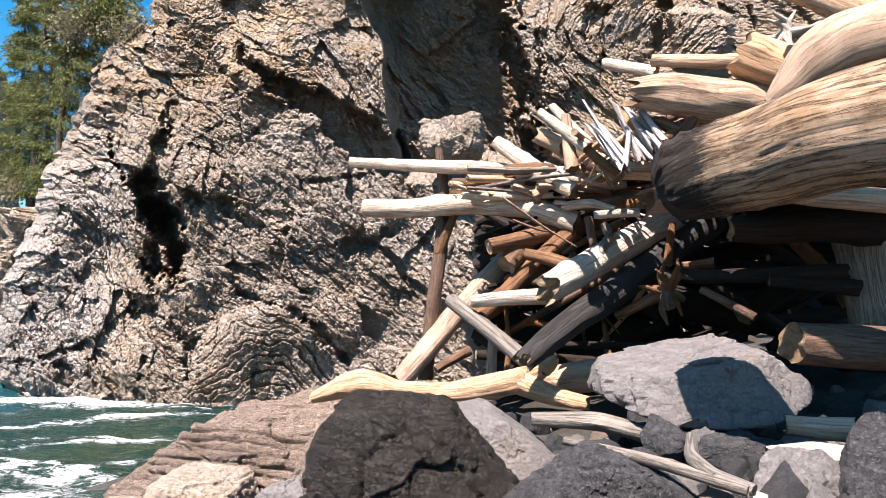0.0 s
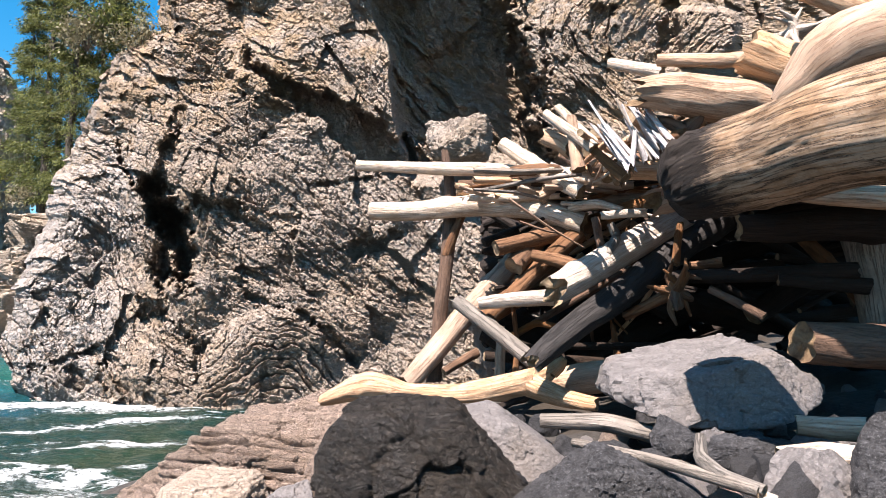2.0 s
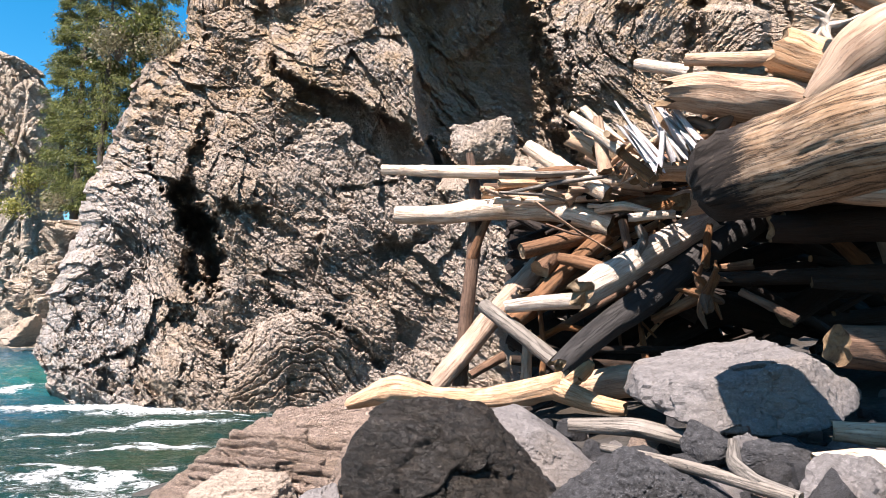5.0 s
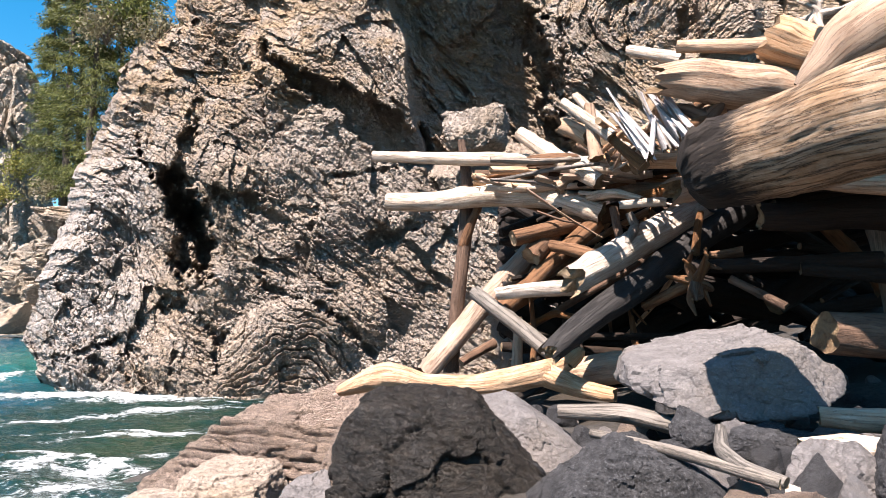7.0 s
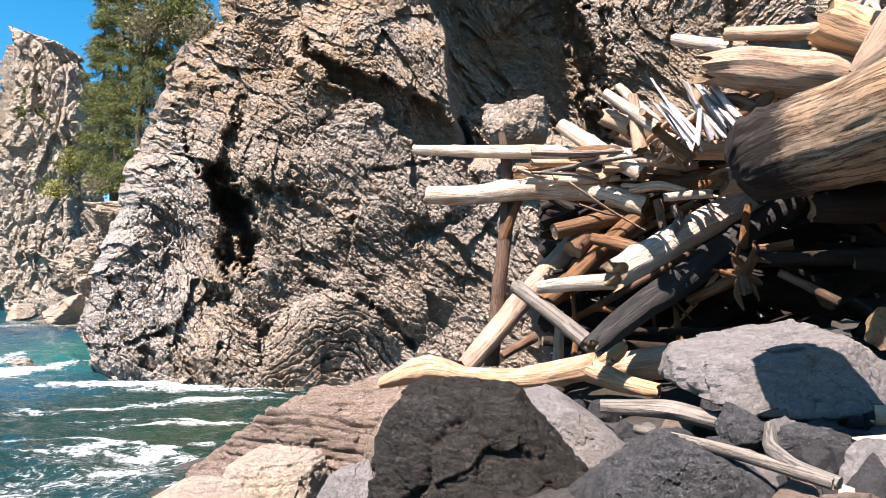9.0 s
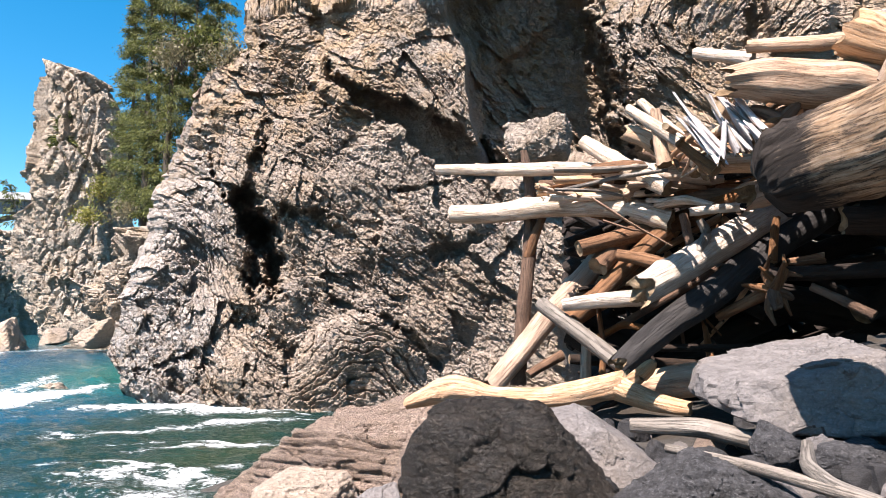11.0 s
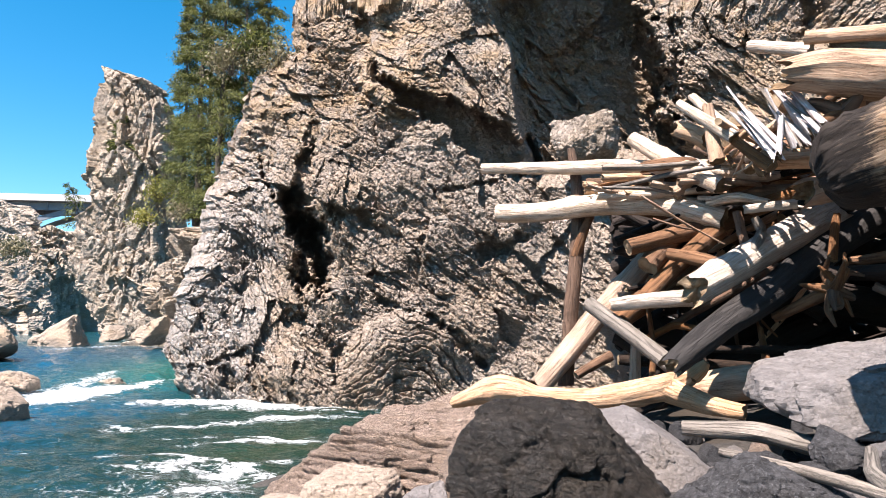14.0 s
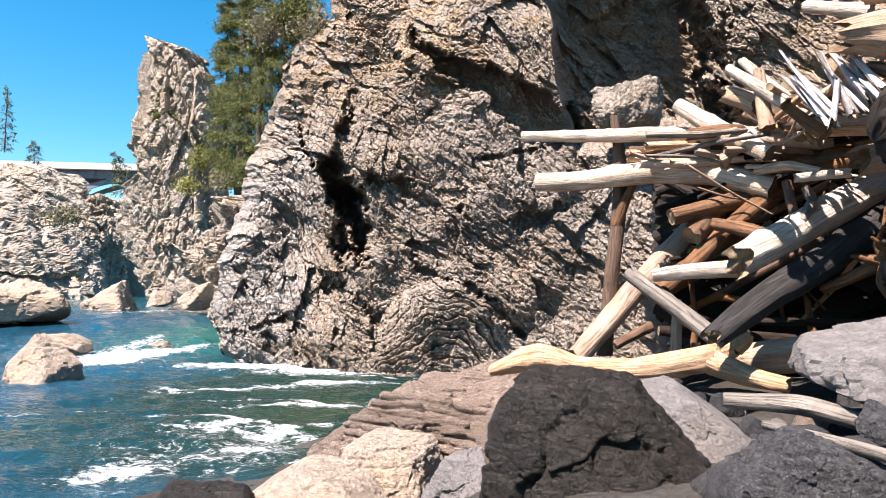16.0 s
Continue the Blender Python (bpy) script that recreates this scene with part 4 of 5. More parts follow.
CONCRETE = plain("bridge_concrete", (0.52, 0.51, 0.49), 0.9)
STEEL = plain("bridge_steel", (0.20, 0.22, 0.25), 0.6)
bridge = new("road_bridge")
bridge.matrix_world = pose(*(-94.72, 100.13, 22.16), 0, 0, 22)
bm = bmesh.new(); box(bm, (-22, -4.5, 0.55), (34, 4.5, 1.05)); part("deck", mesh_of("deck", bm), CONCRETE, bridge)
for side_y in (-4.4, 4.2):
    bm = bmesh.new(); box(bm, (-22, side_y, 1.05), (34, side_y + 0.2, 1.75)); part("parapet", mesh_of("parapet", bm), CONCRETE, bridge)
for side_y in (-3.4, 3.0):
    bm = bmesh.new(); box(bm, (-22, side_y, -0.9), (34, side_y + 0.4, 0.55))
    for k in range(19):
        box(bm, (-21 + 3 * k, side_y - 0.16, -0.85), (-20.8 + 3 * k, side_y, 0.5))
    part("girder", mesh_of("girder", bm), STEEL, bridge)
    bm = bmesh.new()
    for k in range(24):
        u, w = k / 24, (k + 1) / 24
        za, zb = -9.5 + 8.2 * (1 - (2 * u - 1) ** 2), -9.5 + 8.2 * (1 - (2 * w - 1) ** 2)
        v = [bm.verts.new((-8 + 36 * s, side_y + c, h + e)) for s, h in ((u, za), (w, zb)) for c in (0, 0.4) for e in (0, 0.9)]
        for f in ((0, 1, 5, 4), (2, 6, 7, 3), (0, 4, 6, 2), (1, 3, 7, 5)):
            bm.faces.new([v[j] for j in f])
    part("arch_rib", mesh_of("arch_rib", bm), STEEL, bridge)
tagged(bridge, "grey road bridge with steel arch high over the canyon", "bridge")


# ---- conifers ----
def loose_quads(name, Q):
    """A mesh of separate four-sided leaves, Q (n, 4, 3)."""
    n = len(Q)
    me = bpy.data.meshes.new(name)
    me.vertices.add(4 * n)
    me.vertices.foreach_set("co", Q.astype(np.float32).ravel())
    me.loops.add(4 * n)
    me.loops.foreach_set("vertex_index", np.arange(4 * n, dtype=np.int32))
    me.polygons.add(n)
    me.polygons.foreach_set("loop_start", np.arange(n, dtype=np.int32) * 4)
    me.update(calc_edges=True)
    return me


def conifer(base, height, width, seed, tufts=3600, bare=0.12, lean=(0, 0), label="dark green conifer on the cliff top", material=NEEDLES, size=0.155):
    """A trunk, limbs that droop, and many small sprays of needles."""
    r = np.random.RandomState(seed)
    tree = new("conifer")
    tree.location = base
    n = 14
    rings = [(lean[0] * (k / n) ** 2 + 0.03 * r.normal(), lean[1] * (k / n) ** 2 + 0.03 * r.normal(), height * k / n, max(0.02, height * 0.012 * (1 - k / n))) for k in range(n + 1)]
    A, I = np.meshgrid(np.linspace(0, 2 * np.pi, 9), np.arange(n + 1))
    K = np.array(rings)[I.ravel()]
    P = np.stack([K[:, 0] + K[:, 3] * np.cos(A.ravel()), K[:, 1] + K[:, 3] * np.sin(A.ravel()), K[:, 2]], 1)
    part("trunk", grid_mesh("trunk", P, 9, n + 1, True, np.stack([A.ravel() * 0.1, K[:, 2]], 1)), BARK, tree)
    limbs = int(height * 7)
    V, bm = [], bmesh.new()
    each = int(6 * tufts / limbs)
    for k in range(limbs):
        h = bare + (1 - bare) * (k + r.rand()) / limbs
        u = 1 - h
        reach = width * (0.10 + u ** 0.75) * r.uniform(0.55, 1.1) * min(1, 0.45 + (h - bare) * 6)
        a = r.uniform(0, 6.283)
        foot = np.array((lean[0] * h * h, lean[1] * h * h, h * height))
        tip = foot + (math.cos(a) * reach, math.sin(a) * reach, -reach * r.uniform(0.15, 0.55))
        v = [bm.verts.new(foot + (0, 0, 0.02)), bm.verts.new(foot + (0.02, 0.02, -0.02)), bm.verts.new(foot + (-0.02, -0.02, -0.02)), bm.verts.new(tip)]
        for f in ((0, 1, 3), (1, 2, 3), (2, 0, 3)):
            bm.faces.new([v[j] for j in f])
        s = r.rand(each, 1) ** 0.6
        c = foot + (tip - foot) * s + r.normal(size=(each, 3)) * (0.10 + 0.10 * reach * (1 - 0.5 * s)) * (1, 1, 0.5)
        way = (tip - foot) / (np.linalg.norm(tip - foot) + 1e-6) + r.normal(size=(each, 3)) * 0.5 - (0, 0, 0.45)
        way /= np.linalg.norm(way, axis=1)[:, None]
        across = np.cross(way, r.normal(size=(each, 3)))
        across /= np.linalg.norm(across, axis=1)[:, None]
        ln = size * r.uniform(0.6, 1.2, (each, 1))
        V.append(np.stack([c, c + way * ln * 0.5 + across * ln * 0.10, c + way * ln, c + way * ln * 0.5 - across * ln * 0.10], 1))
    tagged(part("branchwork", mesh_of("branchwork", bm), BARK, tree), kind="stuff")
    part("crown", loose_quads("crown", np.concatenate(V)), material, tree)
    return tagged(tree, label, "tree", "conifers on the cliffs")


conifer((-17.16, 27.35, 6.28), 14.5, 1.7, 81, 7800, 0.02)
conifer((-15.26, 25.77, 6.37), 13.5, 1.7, 82, 6300, 0.03, (0.5, 0))
conifer((-15.65, 28.70, 7.65), 13.0, 1.9, 83, 6300, 0.03)
conifer((-20.63, 31.52, 7.73), 12.0, 1.3, 84, 5400, 0.02)
conifer((-20.45, 33.59, 8.70), 15.0, 2.2, 85, 6300, 0.02)
conifer((-13.65, 27.03, 9.85), 8.0, 1.6, 86, 3900, 0.03)
conifer((-37.60, 48.30, 14.2), 5.0, 1.2, 87, 900, 0.03, label="small conifer clinging to the rock tower", size=0.45)
conifer((-36.20, 48.20, 11.0), 5.0, 1.0, 88, 500, 0.05, label="thin sparse conifer on the rock tower", size=0.45)
conifer((-45.93, 53.67, 10.41), 4.6, 1.5, 89, 110, 0.1, (-1.4, 0), label="leaning sparse conifer beside the bridge", size=0.42)
conifer((-66.97, 59.09, 17.03), 7.5, 1.2, 90, 130, 0.05, label="thin sparse conifer on the far bank", size=0.42)
conifer((-68.02, 64.02, 16.69), 2.8, 1.0, 91, 80, 0.05, label="small sparse conifer on the far bank", size=0.4)


def shrub(base, radii, seed, material, label, leaves=900, size=0.16, name="shrub"):
    r = np.random.RandomState(seed)
    bush = new(name)
    bush.location = base
    V, Fc, bm = [], [], bmesh.new()
    for k in range(26):
        d = r.normal(size=3)
        d[2] = abs(d[2]) + 0.3
        tip = d / np.linalg.norm(d) * radii * r.uniform(0.7, 1.1)
        v = [bm.verts.new((0.015, 0, 0)), bm.verts.new((-0.01, 0.012, 0)), bm.verts.new((-0.01, -0.012, 0)), bm.verts.new(tip)]
        for f in ((0, 1, 3), (1, 2, 3), (2, 0, 3)):
            bm.faces.new([v[j] for j in f])
        for _ in range(leaves // 26):
            c = tip * r.uniform(0.35, 1.0) + r.normal(size=3) * np.array(radii) * 0.16
            w, a = r.normal(size=3), r.normal(size=3)
            w, a = w / np.linalg.norm(w) * size, a / np.linalg.norm(a) * size * 0.3
            b = len(V)
            V += [c, c + w * 0.5 + a, c + w, c + w * 0.5 - a]
            Fc.append((b, b + 1, b + 2, b + 3))
    tagged(part("branchwork", mesh_of("branchwork", bm), BARK, bush), kind="stuff")
    me = bpy.data.meshes.new("leaves")
    me.from_pydata([tuple(v) for v in V], [], Fc)
    tagged(part("foliage", me, material, bush), kind="stuff")
    return tagged(bush, label, "shrub", "shrubs on the cliffs")


shrub((-23.11, 32.88, 8.69), (1.1, 0.9, 1.4), 101, SHRUB, "yellow-green shrub in the rock gully")
shrub((-26.42, 36.19, 7.96), (1.2, 0.9, 1.2), 102, SHRUB, "yellow-green shrub in the rock gully")
shrub((-19.43, 29.81, 6.98), (1.3, 0.9, 1.3), 103, DRY, "dry brushy shrub in the rock gully")
shrub((-10.58, 18.53, 9.63), (1.2, 0.8, 1.2), 104, DRY, "dry grey-green brush on the cliff shoulder", 1200, 0.12)
shrub((-8.76, 17.99, 9.44), (1.2, 0.8, 1.0), 105, DRY, "dry grey-green brush on the cliff shoulder", 1200, 0.12)
shrub((-9.88, 18.68, 10.16), (1.1, 0.8, 1.1), 106, NEEDLES, "dark green brush on the cliff shoulder", 1200, 0.14)
shrub((-56.71, 57.14, 8.62), (3.0, 2.0, 2.2), 107, DRY, "dry brush on the far bank", 700, 0.4)

# ---- the driftwood pile ----
WHITE = "sun-bleached pale driftwood pole lying on the pile"
GOLD = "golden-brown smooth driftwood log"
BROWN = "brown shaded driftwood log inside the pile"
log([(-1.082, 7.569, 3.728, 0.059), (0.459, 7.084, 3.553, 0.080), (1.728, 6.603, 3.330, 0.074)], PALE_WOOD, WHITE, PALE_END, "driftwood_pole", 1)
log([(-0.903, 7.422, 3.169, 0.102), (-0.406, 7.323, 3.151, 0.107), (0.278, 7.120, 3.174, 0.116), (0.866, 6.925, 3.110, 0.119), (1.364, 6.742, 2.927, 0.116)], PALE_WOOD, "crooked pale driftwood log jutting from the pile", PALE_END, seed=2)
log([(-0.066, 7.405, 3.868, 0.039), (0.001, 7.398, 3.424, 0.070), (-0.026, 7.353, 2.841, 0.076), (-0.096, 7.313, 2.210, 0.075), (-0.185, 7.303, 1.280, 0.080)], BROWN_WOOD, "upright brown driftwood stick", BROWN_END, "driftwood_stick", 3)
log([(0.134, 7.229, 3.090, 0.037), (0.036, 7.268, 2.894, 0.050), (-0.050, 7.322, 2.648, 0.056)], BROWN_WOOD, "short forked brown driftwood stick", BROWN_END, "driftwood_stick", 4)
log([(-0.454, 7.000, 1.290, 0.105), (-0.018, 7.254, 1.781, 0.120), (0.696, 7.679, 2.587, 0.125), (1.348, 8.025, 3.171, 0.125)], GOLD_WOOD, "leaning golden-brown driftwood log", BROWN_END, seed=5)
log([(0.067, 6.718, 2.138, 0.074), (0.772, 6.221, 1.559, 0.078)], GREY_WOOD, "grey driftwood stick crossing the pile", PALE_END, "driftwood_stick", 6)
log([(0.911, 5.906, 2.217, 0.130), (1.457, 6.179, 2.516, 0.145), (2.312, 6.640, 2.949, 0.140)], PALE_WOOD, "thick pale driftwood log with splintered end", PALE_END, seed=7, jag=0.6)
log([(0.673, 5.614, 1.601, 0.090), (1.130, 5.885, 1.920, 0.120), (1.856, 6.290, 2.410, 0.142), (2.851, 6.835, 3.010, 0.145)], CHAR_WOOD, "long blackened driftwood log", PALE_END, seed=8, jag=0.6, rough=0.08, segs=30)
log([(0.291, 6.519, 2.113, 0.061), (0.977, 6.163, 2.164, 0.078)], PALE_WOOD, "short pale driftwood stick", PALE_END, "driftwood_stick", 9)
log([(0.634, 6.685, 2.482, 0.103), (0.857, 6.861, 2.732, 0.112), (1.229, 7.133, 3.041, 0.110)], BROWN_WOOD, BROWN, PALE_END, seed=10)
log([(-1.292, 6.712, 1.153, 0.051), (-1.137, 6.656, 1.210, 0.089), (-0.974, 6.600, 1.278, 0.116), (-0.781, 6.544, 1.328, 0.132), (-0.602, 6.516, 1.311, 0.109), (-0.447, 6.500, 1.266, 0.087), (-0.172, 6.400, 1.263, 0.086), (0.121, 6.298, 1.282, 0.090), (0.404, 6.193, 1.332, 0.109), (0.729, 6.084, 1.412, 0.112), (0.902, 5.975, 1.503, 0.060)], GOLD_WOOD, "long golden driftwood log with a root flare", PALE_END, seed=11, rough=0.13, segs=34, knots=5)
log([(0.886, 5.935, 1.506, 0.075), (0.971, 5.907, 1.583, 0.055), (0.999, 5.893, 1.623, 0.030)], GOLD_WOOD, "short golden knob of a driftwood branch", PALE_END, "driftwood_branch", 62)
log([(0.723, 6.037, 1.381, 0.111), (1.002, 5.895, 1.291, 0.084), (1.241, 5.749, 1.244, 0.058)], GOLD_WOOD, "golden forked branch of driftwood", PALE_END, "driftwood_branch", 12)
log([(0.866, 6.343, 1.330, 0.138), (1.635, 6.129, 1.470, 0.154)], GOLD_WOOD, GOLD, PALE_END, seed=13)
log([(1.255, 3.848, 2.730, 0.086), (1.268, 3.847, 2.740, 0.153), (1.305, 3.825, 2.756, 0.198), (1.379, 3.773, 2.776, 0.228), (1.452, 3.691, 2.793, 0.243), (1.577, 3.538, 2.817, 0.257), (1.755, 3.186, 2.817, 0.260), (1.971, 2.584, 2.810, 0.257)], TRUNK_WOOD, "huge weathered driftwood trunk with a blackened end", BLACK_END, seed=14, segs=110, rough=0.035, jag=0.12, dome=0.1, burnt=True)
log([(2.034, 4.043, 3.309, 0.049), (2.089, 3.987, 3.367, 0.091), (2.218, 3.924, 3.506, 0.145), (2.397, 3.814, 3.604, 0.185), (2.748, 3.560, 3.632, 0.195)], GOLD_WOOD, "smooth golden driftwood limb bending upward", BROWN_END, seed=15, segs=30)
log([(2.218, 4.833, 3.974, 0.162), (2.670, 4.658, 3.704, 0.155)], GOLD_WOOD, "short golden driftwood log with rotten end", BROWN_END, seed=16, jag=0.25, segs=30, rough=0.09)
log([(1.406, 4.814, 3.646, 0.101), (1.659, 4.813, 3.665, 0.152), (2.187, 4.869, 3.601, 0.179), (2.752, 4.976, 3.529, 0.182)], GOLD_WOOD, "golden driftwood log with a hollow rotten end", BROWN_END, seed=17, jag=0.9, segs=30, rough=0.09)
log([(1.746, 5.421, 4.129, 0.052), (2.383, 5.130, 4.021, 0.059)], GOLD_WOOD, "thin golden driftwood pole", PALE_END, "driftwood_pole", 18)
log([(1.485, 6.004, 4.333, 0.047), (1.876, 5.722, 4.134, 0.060)], PALE_WOOD, WHITE, PALE_END, "driftwood_pole", 19)
log([(2.378, 4.404, 4.255, 0.078), (2.762, 4.041, 3.850, 0.107)], GOLD_WOOD, GOLD, PALE_END, seed=20)
log([(0.987, 5.945, 3.899, 0.036), (1.381, 5.504, 3.263, 0.052)], PALE_WOOD, "thin pale driftwood stick sticking up", PALE_END, "driftwood_stick", 21)
log([(0.559, 6.957, 3.821, 0.072), (1.013, 6.695, 3.414, 0.093), (1.293, 6.514, 3.207, 0.084)], PALE_WOOD, "pale split driftwood pole slanting down", PALE_END, "driftwood_pole", 22)
log([(0.094, 7.198, 3.411, 0.068), (1.568, 6.854, 3.331, 0.077)], BROWN_WOOD, BROWN, PALE_END, "driftwood_pole", 23)
log([(1.380, 5.412, 3.180, 0.075), (1.836, 5.116, 3.120, 0.075)], GOLD_WOOD, GOLD, PALE_END, seed=24)
log([(1.311, 5.744, 2.860, 0.035), (1.685, 5.642, 2.873, 0.039)], PALE_WOOD, "small pale driftwood slat", PALE_END, "driftwood_stick", 25)
log([(1.633, 5.339, 2.891, 0.092), (1.897, 5.432, 2.965, 0.103)], GOLD_WOOD, "stubby golden driftwood chunk", BROWN_END, seed=26, jag=0.7)
# inner poles 27, 28 and log 33 carry shade in their wood colour
log([(1.979, 6.095, 2.346, 0.062), (3.291, 5.391, 2.355, 0.069)], SHADE_WOOD, BROWN, BROWN_END, "driftwood_pole", 27)
log([(2.747, 5.597, 2.296, 0.052), (3.384, 5.403, 2.227, 0.069)], SHADE_WOOD, BROWN, BROWN_END, "driftwood_pole", 28)
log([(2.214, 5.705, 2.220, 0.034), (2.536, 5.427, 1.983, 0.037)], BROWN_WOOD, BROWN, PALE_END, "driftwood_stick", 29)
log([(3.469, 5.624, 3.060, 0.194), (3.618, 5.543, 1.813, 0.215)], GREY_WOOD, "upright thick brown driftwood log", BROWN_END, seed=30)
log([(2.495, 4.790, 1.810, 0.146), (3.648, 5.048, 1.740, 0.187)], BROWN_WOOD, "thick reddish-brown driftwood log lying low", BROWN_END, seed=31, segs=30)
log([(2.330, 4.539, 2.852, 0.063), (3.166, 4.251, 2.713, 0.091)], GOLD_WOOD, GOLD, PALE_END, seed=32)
log([(2.324, 5.358, 2.700, 0.110), (3.432, 5.156, 2.705, 0.150)], SHADE_WOOD, BROWN, BROWN_END, seed=33)
log([(3.354, 6.357, 2.752, 0.065), (3.940, 6.229, 1.999, 0.074)], BROWN_WOOD, BROWN, BROWN_END, seed=34)
log([(2.175, 6.246, 2.866, 0.032), (2.090, 6.185, 2.458, 0.042)], BROWN_WOOD, BROWN, PALE_END, "driftwood_stick", 35)
SLAT = "silver-white splintered slab of broken wood"
HOW = dict(flatten=0.35, knots=0, segs=14, jag=0.8)
log([(1.080, 5.063, 3.674, 0.022), (1.347, 4.866, 3.109, 0.046)], SILVER_WOOD, SLAT, PALE_END, "wood_splinter", 40, **HOW)
log([(1.194, 5.035, 3.445, 0.053), (1.343, 4.869, 3.076, 0.063)], SILVER_WOOD, SLAT, PALE_END, "wood_splinter", 41, **HOW)
log([(1.315, 5.019, 3.607, 0.031), (1.494, 4.862, 3.152, 0.042)], GREY_WOOD, SLAT, PALE_END, "wood_splinter", 42, **HOW)
log([(1.394, 5.018, 3.616, 0.044), (1.561, 4.854, 3.237, 0.059)], SILVER_WOOD, SLAT, PALE_END, "wood_splinter", 43, **HOW)
log([(1.484, 4.969, 3.610, 0.043), (1.628, 4.800, 3.275, 0.054)], SILVER_WOOD, SLAT, PALE_END, "wood_splinter", 44, **HOW)
log([(1.544, 4.845, 3.329, 0.042), (1.662, 4.719, 3.070, 0.053)], SILVER_WOOD, SLAT, PALE_END, "wood_splinter", 45, **HOW)
log([(1.389, 4.891, 3.375, 0.043), (1.330, 4.821, 3.056, 0.063)], SILVER_WOOD, SLAT, PALE_END, "wood_splinter", 46, **HOW)
log([(0.806, 5.464, 3.686, 0.038), (1.148, 5.197, 3.320, 0.050)], PALE_WOOD, "thin pale driftwood stick sticking up", PALE_END, "driftwood_stick", 47)
log([(1.003, 5.368, 3.634, 0.042), (1.043, 5.312, 3.170, 0.060)], GOLD_WOOD, "golden upright driftwood stub", BROWN_END, "driftwood_stick", 48)
log([(0.798, 5.580, 3.523, 0.063), (1.023, 5.492, 3.393, 0.081)], GOLD_WOOD, "golden broken driftwood chunk", BROWN_END, "driftwood_log", 49, jag=0.5)
log([(1.137, 5.246, 3.332, 0.036), (1.346, 5.023, 3.043, 0.048)], BROWN_WOOD, "brown driftwood stick slanting down", PALE_END, "driftwood_stick", 50)


fan = random.Random(44)
for k in range(13):
    bx, by, bz = 1.29 + 0.034 * k + fan.uniform(-0.02, 0.02), 4.86 + fan.uniform(-0.10, 0.12), 3.10 + 0.008 * k + fan.uniform(-0.04, 0.06)
    tall, out = fan.uniform(0.28, 0.50), fan.uniform(0.10, 0.26)
    log([(bx - out, by + 0.15, bz + tall, fan.uniform(0.018, 0.036)), (bx, by, bz, fan.uniform(0.034, 0.052))], fan.choice((SILVER_WOOD, SILVER_WOOD, SILVER_WOOD, GREY_WOOD)), SLAT, PALE_END, "wood_splinter", 1500 + k, **HOW)


def root_wad(centre, arms, size, seed, material, label):
    """A torn root: tapering arms out of one knot."""
    q = np.random.RandomState(seed)
    made = None
    for k in range(arms):
        d = q.normal(size=3) * (1, 0.5, 1)
        d /= np.linalg.norm(d)
        mid = np.array(centre) + d * size * 0.5 + q.normal(size=3) * size * 0.12
        tip = np.array(centre) + d * size * q.uniform(0.8, 1.2) + q.normal(size=3) * size * 0.25
        arm = log([(*centre, size * 0.20), (*mid, size * 0.12), (*tip, size * 0.04)], material, label, BROWN_END, "root_wad", seed + k, knots=0, segs=10)
        if made is None:
            made = arm
        else:
            arm.name = "root_arm"
            for key in ("label", "category", "group"):
                del arm[key]
            arm.parent = made
    return tagged(made, category="root")


root_wad((3.08, 5.78, 4.53), 8, 0.24, 701, PALE_WOOD, "white bleached torn root on the pile")
root_wad((1.78, 4.89, 3.36), 10, 0.30, 712, BROWN_WOOD, "dark brown tangled root in the pile")
root_wad((1.99, 5.91, 2.21), 11, 0.26, 723, BROWN_WOOD, "thin tangled brown root in the shade")
root_wad((1.08, 5.78, 3.55), 6, 0.20, 734, GOLD_WOOD, "golden broken root stub on the pile")

THIN = "thin brown driftwood stick standing in the pile"
log([(0.644, 6.921, 2.117, 0.023), (0.684, 6.912, 1.681, 0.029), (0.658, 6.890, 1.395, 0.035)], BROWN_WOOD, THIN, PALE_END, "driftwood_stick", 71)
log([(0.523, 6.943, 1.882, 0.041), (0.496, 6.893, 1.365, 0.058)], GOLD_WOOD, THIN, PALE_END, "driftwood_stick", 72)
log([(1.370, 6.241, 2.913, 0.038), (1.414, 6.172, 2.584, 0.042)], BROWN_WOOD, THIN, PALE_END, "driftwood_stick", 73)
log([(1.486, 6.147, 2.847, 0.032), (1.550, 6.160, 2.716, 0.047), (1.443, 6.075, 2.549, 0.036)], GREY_WOOD, THIN, PALE_END, "driftwood_stick", 74)
log([(0.638, 7.052, 1.792, 0.030), (0.892, 6.939, 1.926, 0.035), (1.169, 6.845, 1.860, 0.035)], BROWN_WOOD, "bent thin brown driftwood branch in the pile", PALE_END, "driftwood_branch", 75)
log([(-0.073, 6.989, 1.410, 0.047), (0.286, 7.171, 1.606, 0.054)], BROWN_WOOD, THIN, PALE_END, "driftwood_stick", 76)
log([(0.820, 6.574, 2.588, 0.056), (1.232, 6.385, 2.465, 0.065)], BROWN_WOOD, "short brown driftwood log in the pile", PALE_END, seed=77)
log([(1.619, 6.230, 1.981, 0.042), (1.974, 6.010, 2.188, 0.056)], BROWN_WOOD, THIN, PALE_END, "driftwood_stick", 78)
log([(2.186, 6.085, 2.451, 0.031), (2.441, 5.982, 2.471, 0.046)], BROWN_WOOD, THIN, PALE_END, "driftwood_stick", 79)

